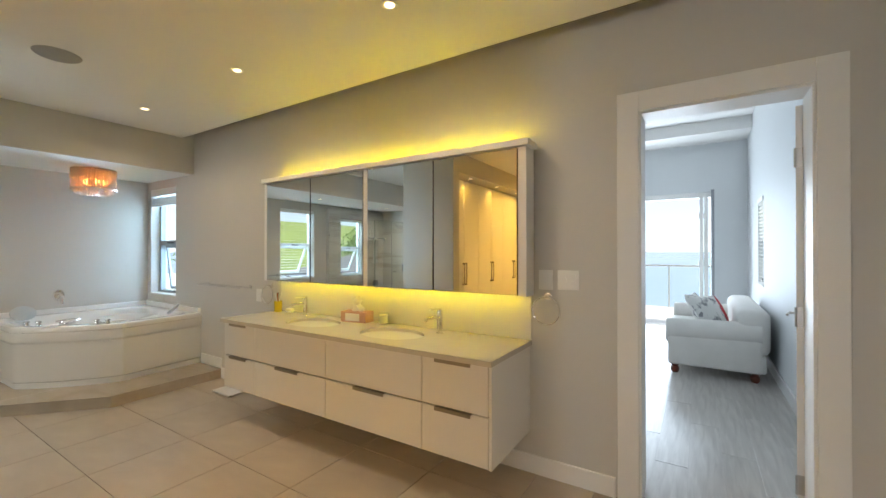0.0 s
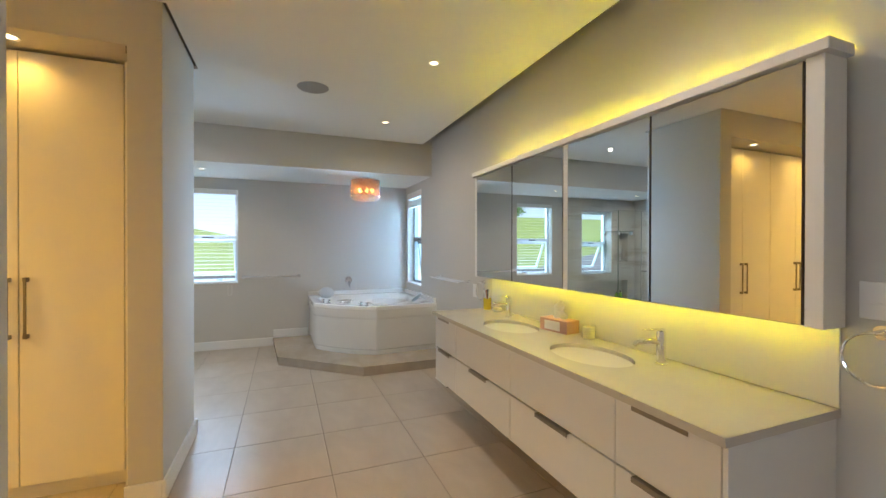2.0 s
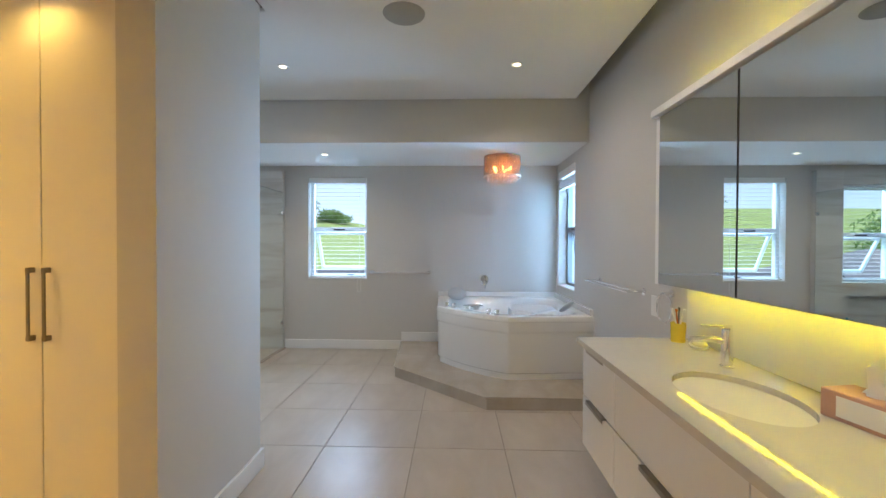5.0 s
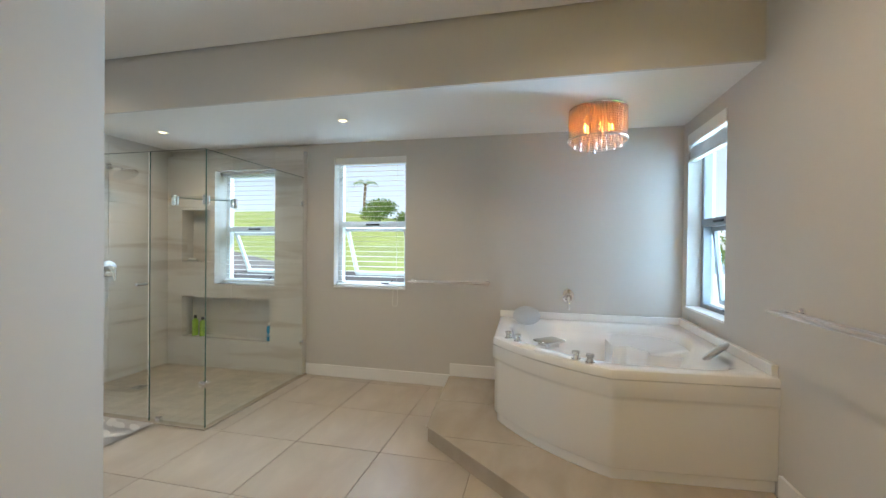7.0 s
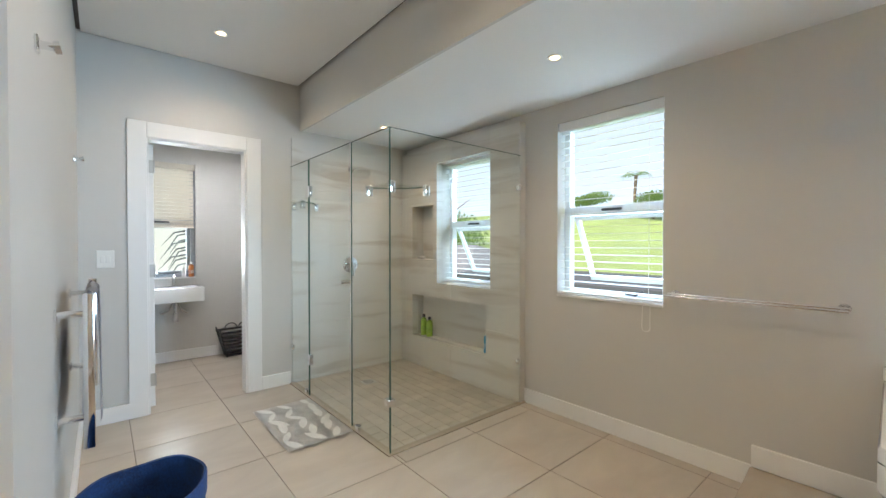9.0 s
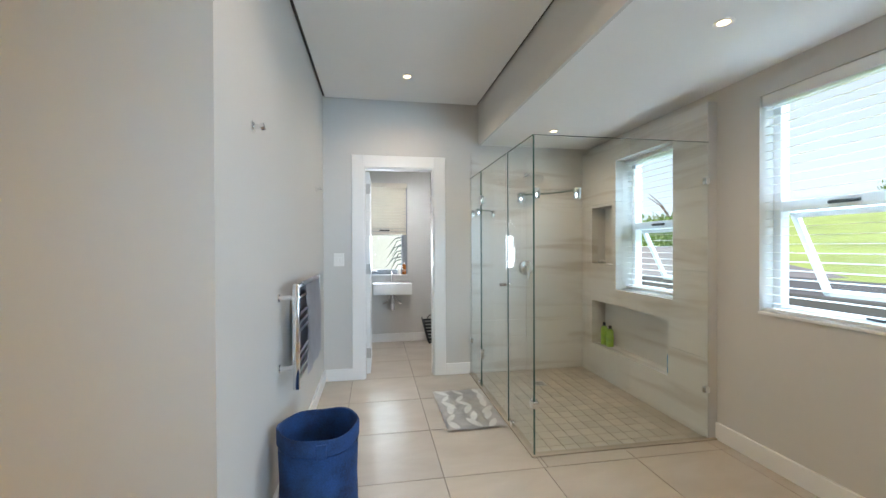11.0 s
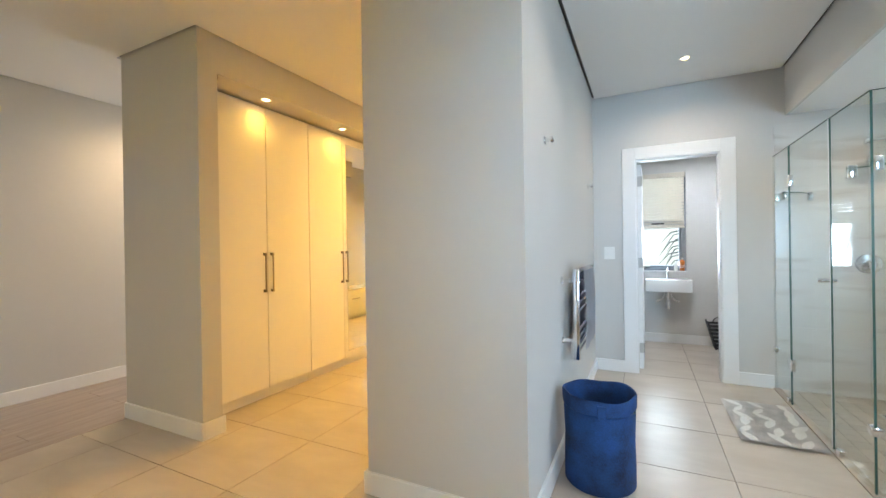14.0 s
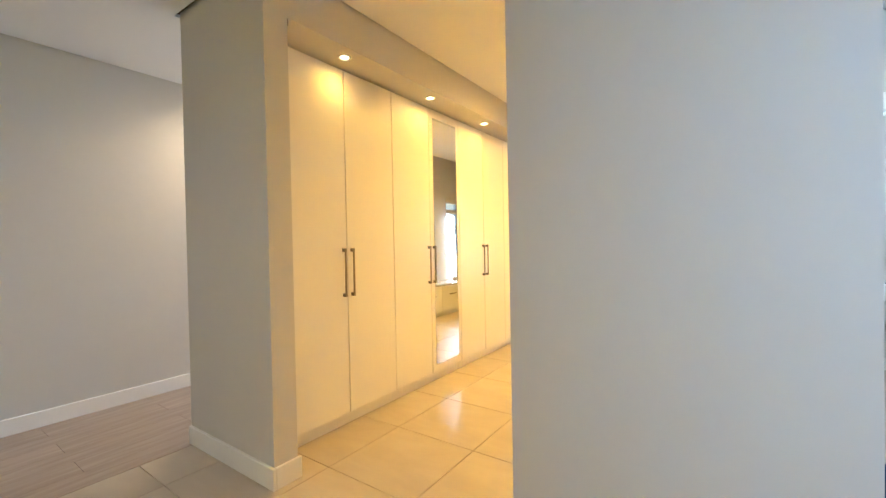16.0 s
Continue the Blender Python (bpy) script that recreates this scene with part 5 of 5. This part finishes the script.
# ---- cloakroom ----
o = thing("wall_basin", (-4.27, -3.85, 0.69), "small white wall-hung rectangular basin", "basin")
bm = bmesh.new()
vs = add_box(bm, (-4.52, -3.999, 0.68), (-4.02, -3.67, 0.83), 0.008)
part("bowl", bm, CERAMIC, o, "", True)
# Flat darker patch paints the shade of a hollow on the solid block.
part("bowl_hollow", box((-4.48, -3.93, 0.8302), (-4.06, -3.71, 0.8312), 0.0), material("basin_shade", (0.7, 0.7, 0.69), 0.1, vary=0.02), o)
part("tap", tube([(-4.27, -3.96, 0.83), (-4.27, -3.96, 0.93), (-4.27, -3.93, 0.945), (-4.27, -3.86, 0.93)], [0.018, 0.016, 0.012, 0.010], 12), CHROME, o, "chrome pillar tap", True)
part("bottle_trap", lathe([(0, 0), (0.03, 0.0), (0.033, 0.02), (0.033, 0.09), (0.018, 0.10), (0.018, 0.22)], (-4.27, -3.83, 0.46), 18), CHROME, o, "chrome bottle trap", True)
for dx in (-0.11, 0.11):
    part("angle_valve", tube([(-4.27 + dx * 0.15, -3.84, 0.68), (-4.27 + dx * 0.5, -3.86, 0.58), (-4.27 + dx, -3.90, 0.55), (-4.27 + dx, -3.998, 0.55)], [0.009, 0.009, 0.02, 0.016], 10), CHROME, o, "chrome angle valve", True)
pump_bottle("soap_bottle", -4.44, -3.985, 0.925, 0.026, 0.15, AMBERB, "amber soap bottle on the window sill", TISSUE)
pump_bottle("lotion_bottle", -4.37, -3.985, 0.925, 0.020, 0.11, TISSUE, "small white lotion bottle on the window sill", TISSUE)
o = thing("wire_basket", (-4.83, -3.80, 0), "black woven waste basket with scrolled wire handles", "basket")
for k in range(7):
    z = 0.02 + k * 0.045
    w = 0.10 + 0.012 * k
    pts = [(-4.86 - w, -3.86 - w * 0.7, z), (-4.86 + w, -3.86 - w * 0.7, z), (-4.86 + w, -3.86 + w * 0.7, z), (-4.86 - w, -3.86 + w * 0.7, z)]
    pts = [(p[0], max(p[1], -3.975), p[2]) for p in pts]
    bm = bmesh.new()
    for p, q in zip(pts, pts[1:] + pts[:1]):
        add_tube(bm, [p, q], 0.013, 8)
    part("band", bm, BLACK, o, "", True)
for sx in (-1, 1):
    for sy in (-1, 1):
        part("post", tube([(-4.86 + sx * 0.10, max(-3.86 + sy * 0.07, -3.97), 0.0), (-4.86 + sx * 0.18, max(-3.86 + sy * 0.12, -3.97), 0.33)], 0.008, 8), BLACK, o, "", True)
for x in (-4.93, -4.79):
    part("scroll", tube(arc((x, -3.75, 0.33), 0.065, 0, 180, 12), 0.006, 8), BLACK, o, "scrolled wire handle", True)

# ---- bedroom beyond the door ----
wall("wall_bed_east", "y", 2.90, 9.0, 0.77, 0.92, 0, 3.7, [(6.9, 0.95, 7.5, 2.15)], BED_PAINT, "pale grey bedroom side wall")
wall("wall_bed_back", "x", -5.2, 0.92, 9.0, 9.2, 0, 3.7, [(-3.2, 0, 0.24, 2.50)], BED_PAINT, "pale grey bedroom wall with folding doors")
wall("wall_bed_west", "y", 2.90, 9.0, -5.2, -5.0, 0, 3.7, [], BED_PAINT, "pale grey bedroom far wall")
wall("wall_bed_south", "x", -5.0, 0.77, 2.90, 2.91, 0, 3.7, [DOOR1], BED_PAINT, "pale grey bedroom wall round the doorway")
structure(finish("ceiling", box((-5.2, 2.9, 3.58), (0.92, 9.2, 3.75)), CEIL), "white bedroom ceiling", "ceiling")
structure(finish("trim", box((-5.0, 8.2, 3.38), (0.77, 9.0, 3.58), 0.004), CEIL), "white boxed ceiling edge in the bedroom", "bulkhead")
structure(finish("baseboard", box((0.752, 3.0, 0), (0.77, 9.0, 0.13), 0.004), TRIM), "white painted skirting board", "skirting")
structure(finish("floor_bedroom", box((-5.2, 2.70, -0.2), (0.92, 9.2, -0.012)), GROUT), "bedroom floor bed", "floor")
bf = structure(new("floor_boards"), "grey washed laminate floor boards", "floor")
bf["base"] = (0, 0, 0)
me = bpy.data.meshes.new("board")
bm = box((0, 0, -0.010), (0.1935, 1.298, 0.0), 0.001, 1)
bm.to_mesh(me)
bm.free()
me.materials.append(GREYOAK)
for i in range(8):
    for j in range(0, 4):
        b_ = new("board", me)
        b_.location = (0.77 - 0.195 * (i + 1), 2.71 + j * 1.3 + (i * 0.47 % 1.3), -0.001)
        b_.parent = bf
structure(finish("floor_underlay", box((-0.789, 2.71, -0.0118), (0.77, 9.0, -0.003)), GREYOAK), "grey washed laminate floor", "floor")
structure(finish("floor_boards_far", box((-5.0, 2.92, -0.010), (-0.79, 9.0, -0.001)), GREYOAK), "grey washed laminate floor", "floor")
o = structure(new("folding_door"), "white folded-back glazed door beside the balcony", "door")
o["base"] = (0, 0, 0)
for i in range(2):
    x = 0.16 - i * 0.07
    part("leaf", box((x - 0.028, 8.72, 0.01), (x + 0.028, 9.1, 2.40), 0.004), TRIM, o)
    for z in (0.35, 1.2, 2.05):
        part("hinge", tube([(x - 0.03, 8.73, z - 0.05), (x - 0.03, 8.73, z + 0.05)], 0.01, 8), STEEL, o, "", True)
part("head_track", box((-3.2, 9.02, 2.40), (0.24, 9.14, 2.50), 0.003), TRIM, o)
structure(finish("trim", box((0.24, 8.985, 0), (0.29, 9.0, 2.54), 0.003), ALU), "dark edge of the door opening", "trim")
window("window_6", "y", (6.9, 0.95, 7.5, 2.15), 0.77, 0.92, WALU, "white bedroom window", vent=0)
blind("venetian_blind", "y", 6.905, 7.495, 0.785, 2.15, 0.97, "white slatted blind in the bedroom window", tilt=20)
o = thing("sofa", (0.2, 6.5, 0), "white linen two-seat sofa with rolled arms", "sofa")
part("base", box((-0.24, 5.66, 0.10), (0.66, 7.51, 0.30), 0.02), FABRIC, o, "", True)
part("seat_cushion", box((-0.30, 5.84, 0.30), (0.42, 6.58, 0.45), 0.05, 4), FABRIC, o, "", True)
part("seat_cushion", box((-0.30, 6.59, 0.30), (0.42, 7.33, 0.45), 0.05, 4), FABRIC, o, "", True)
part("backrest", box((0.40, 5.64, 0.28), (0.70, 7.53, 0.78), 0.09, 5), FABRIC, o, "", True)
for y0, y1 in ((5.60, 5.84), (7.33, 7.57)):
    ar = part("arm", box((-0.26, y0 + 0.02, 0.10), (0.62, y1 - 0.02, 0.50), 0.03, 3), FABRIC, o, "", True)
    part("arm_roll", tube([(-0.28, (y0 + y1) / 2, 0.50), (-0.26, (y0 + y1) / 2, 0.50), (0.62, (y0 + y1) / 2, 0.52)], [0.10, 0.125, 0.125], 24), FABRIC, ar, "rolled arm top", True)
for x in (-0.19, 0.56):
    for y in (5.68, 7.48):
        part("foot", lathe([(0.0, 0), (0.03, 0), (0.045, 0.03), (0.045, 0.06), (0.03, 0.075), (0.045, 0.10), (0, 0.10)], (x, y, 0), 18), MAHOGANY, o, "turned mahogany foot", True)
for c, rz, mt, lab, s in (((0.16, 6.0, 0.66), 55, CUSHION, "grey and white patterned scatter cushion", 0.24), ((0.05, 6.40, 0.66), 75, CUSHION, "grey and white patterned scatter cushion", 0.23), ((0.22, 6.32, 0.67), 65, RED, "deep red scatter cushion", 0.19)):
    q = thing("cushion", c, lab, "cushion", "sofa cushions")
    bm = bmesh.new()
    g = 10
    lay = []
    for side in (1, -1):
        lay.append([[bm.verts.new((s * (i / g * 2 - 1) * (1 - 0.08 * (1 - abs(j / g * 2 - 1))), side * 0.075 * (max(0, (1 - (i / g * 2 - 1) ** 2) * (1 - (j / g * 2 - 1) ** 2)) ** 0.5), s * (j / g * 2 - 1) * (1 - 0.08 * (1 - abs(i / g * 2 - 1))))) for j in range(g + 1)] for i in range(g + 1)])
    for L in lay:
        for i in range(g):
            for j in range(g):
                bm.faces.new((L[i][j], L[i + 1][j], L[i + 1][j + 1], L[i][j + 1]))
    bmesh.ops.remove_doubles(bm, verts=bm.verts[:], dist=1e-5)
    bm.transform(Matrix.Translation(c) @ Matrix.Rotation(radians(rz), 4, "Z") @ Matrix.Rotation(radians(-28), 4, "X"))
    part("cover", bm, mt, q, "", True)
o = thing("ceiling_fan", (-1.3, 6.6, 3.2), "grey ceiling fan at rest in the bedroom", "ceiling fan")
part("rod", tube([(-1.3, 6.6, 3.58), (-1.3, 6.6, 3.22)], 0.014, 12), STEEL, o)
part("motor", lathe([(0, -0.06), (0.09, -0.05), (0.10, 0), (0.08, 0.05), (0, 0.06)], (-1.3, 6.6, 3.18), 28), STEEL, o, "", True)
for a in (-20, 100, 220):
    part("blade", box((0.10, -0.065, -0.004), (1.05, 0.065, 0.004), 0.003, 1, Matrix.Translation((-1.3, 6.6, 3.17)) @ Matrix.Rotation(radians(a), 4, "Z") @ Matrix.Rotation(radians(8), 4, "X")), STEEL, o, "long grey fan blade")

# ---- outside ----
structure(finish("balcony", box((-8, 9.2, -0.9), (4, 12.2, -0.02)), DECK), "pale tiled balcony", "balcony")
o = structure(new("balcony_rail"), "thin metal balcony railing with glass", "railing")
o["base"] = (0, 0, 0)
part("top_rail", tube([(-8, 12.1, 1.05), (4, 12.1, 1.05)], 0.022, 10), STEEL, o, "", True)
for i in range(9):
    part("post", tube([(-7.6 + i * 1.4, 12.1, -0.02), (-7.6 + i * 1.4, 12.1, 1.05)], 0.018, 8), STEEL, o)
part("glass", box((-8, 12.095, 0.06), (4, 12.1, 0.98)), PANE, o)


def ground_z(x, y):
    """Level near the house, rising to a ridge in the west and falling to the sea in the north."""
    z = -0.4
    if x < -10:
        z += min(6.4, 0.15 * (-x - 10)) * max(0, min(1, (40 - y) / 20)) * max(0.3, min(1, 0.62 - 0.03 * (y + 9))) + 0.15 * noise.noise((x * 0.07, y * 0.07, 0))
    if y > 11:
        z -= min(24, (y - 11) * 1.2)
    return z


bm = bmesh.new()
n = 70
vs = []
for i in range(n + 1):
    row = []
    for j in range(n + 1):
        u, v = (i / n * 2 - 1), (j / n * 2 - 1)
        x, y = math.copysign(abs(u) ** 3, u) * 3000, math.copysign(abs(v) ** 3, v) * 3000
        row.append(bm.verts.new((x, y, ground_z(x, y))))
    vs.append(row)
for i in range(n):
    for j in range(n):
        bm.faces.new((vs[i][j], vs[i + 1][j], vs[i + 1][j + 1], vs[i][j + 1]))
structure(finish("ground", bm, GRASS, None, "", True), "mown green lawn on rising ground", "lawn")
bm = bmesh.new()
f = bm.faces.new([bm.verts.new(p) for p in ((-4500, 40, -11), (4500, 40, -11), (4500, 4800, -11), (-4500, 4800, -11))])
structure(finish("water", bm, SEA), "calm blue sea to the horizon", "sea")
structure(finish("road", box((-15.5, -60, -0.6), (-11.6, 9, 0.42), 0.02), ASPHALT), "grey asphalt drive below the lawn", "road")


def leaf_crown(bm, c, rx, rz, n, size, rnd):
    for _ in range(n):
        a, h = rnd.uniform(0, 6.283), rnd.uniform(-1, 1)
        rr = rnd.uniform(0.45, 1.05) * (1 + 0.25 * noise.noise((a * 1.5, h * 2, c[0])))
        s = math.sqrt(max(0, 1 - h * h))
        p = Vector((c[0] + rx * rr * s * math.cos(a), c[1] + rx * rr * s * math.sin(a), c[2] + rz * rr * h))
        m = Matrix.Translation(p) @ Euler((rnd.uniform(0, 6.28), rnd.uniform(0, 6.28), rnd.uniform(0, 6.28))).to_matrix().to_4x4()
        k = size * rnd.uniform(0.6, 1.3)
        bm.faces.new([bm.verts.new(m @ Vector(q)) for q in ((-k, 0, 0), (0, -k * 0.35, 0.1 * k), (k, 0, 0), (0, k * 0.35, 0.1 * k))])


def bushy_tree(x, y, z, r, h, n, label, rnd):
    o = thing("tree", (x, y, z), label, "tree", "garden trees")
    bm = tube([(x, y, z - 0.5), (x + 0.1, y, z + h * 0.4), (x, y + 0.15, z + h * 0.7)], [0.14, 0.10, 0.05], 8)
    for k in range(5):
        a = k * 1.26
        add_tube(bm, [(x + 0.08, y, z + h * 0.35), (x + r * 0.35 * math.cos(a), y + r * 0.35 * math.sin(a), z + h * 0.6), (x + r * 0.7 * math.cos(a), y + r * 0.7 * math.sin(a), z + h * 0.75)], [0.06, 0.04, 0.015], 6)
    part("trunk", bm, BARK, o, "", True)
    bm = bmesh.new()
    for k in range(5):
        a = k * 1.26 + rnd.uniform(-0.3, 0.3)
        leaf_crown(bm, (x + r * 0.5 * math.cos(a), y + r * 0.5 * math.sin(a), z + h * rnd.uniform(0.15, 0.75)), r * 0.75, h * 0.30, n // 4, 0.17, rnd)
    part("crown", bm, FOLIAGE, o)


def palm(x, y, z, h, label, rnd, fr=2.0):
    o = thing("palm_tree", (x, y, z), label, "palm", "garden palms")
    part("trunk", tube([(x, y, z - 0.5), (x + 0.1, y, z + h * 0.5), (x, y + 0.1, z + h)], [0.20, 0.15, 0.17], 10), BARK, o, "", True)
    bm = bmesh.new()
    for k in range(22):
        a, up = k * 2.4 + rnd.uniform(-0.2, 0.2), rnd.uniform(0.2, 1.3)
        d = Vector((math.cos(a), math.sin(a), 0))
        prev = None
        for i in range(12):
            t = i / 11
            p = Vector((x, y + 0.1, z + h)) + d * fr * t * (1 - 0.15 * up) + Vector((0, 0, up * fr * (0.9 * t - 1.15 * t * t)))
            side = Vector((-d.y, d.x, 0))
            for s in (-1, 1):
                L = 0.42 * fr / 2 * math.sin(math.pi * min(0.97, 0.1 + t * 0.9))
                q = p + side * s * L + d * L * 0.5 - Vector((0, 0, L * 0.45))
                bm.faces.new([bm.verts.new(v) for v in (p - d * 0.03, p + d * 0.05, q)])
    part("crown", bm, FOLIAGE, o, "arching feathered fronds")


rnd = random.Random(11)
palm(-46, -17.9, ground_z(-46, -17.9), 4.0, "tall feather palm on the far edge of the lawn", rnd, 1.9)
for x, y, r, h, n in ((-44, -15.2, 1.7, 2.7, 2400), (-47, -12.4, 1.8, 1.7, 1800), (-48, -24, 2.2, 2.2, 1600), (-36, 13, 2.6, 4.5, 1400), (-22, 17, 2.2, 4.4, 1400), (-26, 22, 2.5, 5.0, 1400), (-16, -21, 2.6, 4.4, 1800), (-21, -19, 2.4, 4.2, 1600)):
    bushy_tree(x, y, ground_z(x, y), r, h, n, "leafy green garden tree beyond the lawn", rnd)
o = thing("neighbour_house", (-14, -13, -2.6), "low plastered neighbouring house with a grey roof", "house")
part("wall", box((-17, -16, -2.6), (-12.5, -8.2, 0.35)), RENDERWALL, o)
bm = bmesh.new()
r0 = [bm.verts.new(p) for p in ((-17.4, -16.4, 0.35), (-12.1, -16.4, 0.35), (-12.1, -7.8, 0.35), (-17.4, -7.8, 0.35), (-14.75, -14.5, 1.25), (-14.75, -9.8, 1.25))]
for f in ((0, 1, 4), (1, 2, 5, 4), (2, 3, 5), (3, 0, 4, 5), (3, 2, 1, 0)):
    bm.faces.new([r0[k] for k in f])
part("roof", bm, ROOFTILE, o)
structure(finish("boundary_wall", box((-8.6, -6.4, -2.6), (-2.5, -6.2, 2.6)), RENDERWALL), "pale plastered boundary wall outside the cloakroom", "wall")
structure(finish("boundary_wall", box((-9.4, 3.2, -2.6), (-9.2, 7.4, 0.95)), RENDERWALL), "pale plastered terrace wall outside the bath window", "wall")
o = thing("aloe_plant", (-4.66, -4.62, -2.6), "dark spiky drooping plant outside the cloakroom window", "plant")
part("stem", tube([(-4.70, -4.70, -2.6), (-4.66, -4.62, 0.2), (-4.62, -4.58, 1.38)], [0.09, 0.06, 0.03], 8), BARK, o, "", True)
for k in range(9):
    b0 = Vector((-4.625 - 0.004 * k, -4.58, 0.96 + 0.05 * k))
    ln, up = 0.34 + 0.05 * (k % 3), 0.10 + 0.02 * (k % 2)
    d = Vector((1.0, 0.25 * math.sin(k * 1.9), 0))
    part("leaf", tube([b0, b0 + d * ln * 0.35 + Vector((0, 0, up)), b0 + d * ln * 0.7 + Vector((0, 0, up * 0.7)), b0 + d * ln + Vector((0, 0, -up * 0.9))], [0.015, 0.014, 0.009, 0.002], 6), SPIKE, o, "", True)

# ---- floor tiles and boards ----
ft = structure(new("floor_tiles"), "large square beige porcelain floor tiles", "floor")
ft["base"] = (0, 0, 0)
P, J = 0.60, 0.0022
WOOD = (-0.47, -9, 9, 9)
SHOWER = (-9, -2.46, -5.045, -0.81)
REGIONS = ((-6.32, 0.0, 0.77, 2.70), (-6.32, -0.81, -3.55, 0.3), (-5.045, -2.58, -3.55, -0.8), (-5.25, -4.0, -3.55, -2.46), (-3.0, -5.6, -1.1, 0.3))
meshes = {}
for i in range(-7, 9):
    for j in range(-13, 4):
        a0, b0 = -3.22 + i * P, 1.15 + j * P
        if not any(a0 < r[2] and a0 + P > r[0] and b0 < r[3] and b0 + P > r[1] for r in REGIONS):
            continue
        for u0, v0, u1, v1 in cut((a0, b0, a0 + P, b0 + P), [WOOD, SHOWER]):
            key = (round(u1 - u0, 3), round(v1 - v0, 3))
            if key not in meshes:
                me = bpy.data.meshes.new("floor_tile")
                bm = box((-(u1 - u0) / 2 + J, -(v1 - v0) / 2 + J, -0.010), ((u1 - u0) / 2 - J, (v1 - v0) / 2 - J, 0.0), 0.0012, 1)
                bm.to_mesh(me)
                bm.free()
                me.materials.append(TILE)
                meshes[key] = me
            t = new("floor_tile", meshes[key])
            t.location = ((u0 + u1) / 2, (v0 + v1) / 2, 0)
            t.parent = ft
# platform tiles follow the step's outline
pt = bpy.data.objects["platform"]
for k, (c0, c1) in enumerate(((-6.32, -5.72), (-5.718, -5.118), (-5.116, -4.455))):
    def edge(x):
        return 0.735 + 0.075 * (x + 6.32) / 1.08 if x < -5.24 else 0.81 + (x + 5.24) * 1.101
    xs = [c0 + 0.0] + ([-5.24] if c0 < -5.24 < c1 else []) + [c1 - 0.003]
    poly = [(x, edge(x) - 0.012) for x in xs] + [(xs[-1], 2.69), (xs[0], 2.69)]
    ob = finish("step_tile", prism(poly, PZ - 0.012, PZ, 0.004), STEPTILE, None)
    ob.parent = pt
bd = structure(new("floor_wood"), "brown laminate corridor floor boards", "floor")
bd["base"] = (0, 0, 0)
me = bpy.data.meshes.new("board")
bm = box((0, 0, -0.010), (0.1935, 1.298, 0.0), 0.001, 1)
bm.to_mesh(me)
bm.free()
me.materials.append(OAK)
short = bpy.data.meshes.new("board")
bm = box((0, 0, -0.010), (0.1935, 0.648, 0.0), 0.001, 1)
bm.to_mesh(short)
bm.free()
short.materials.append(OAK)
for i in range(7):
    y = 2.70
    x = -0.468 + i * 0.195
    first = i % 2 == 1
    while y > -3.6:
        m_, l = (short, 0.65) if first else (me, 1.3)
        first = False
        b_ = new("board", m_)
        b_.location = (x, y - l, 0)
        b_.parent = bd
        y -= l
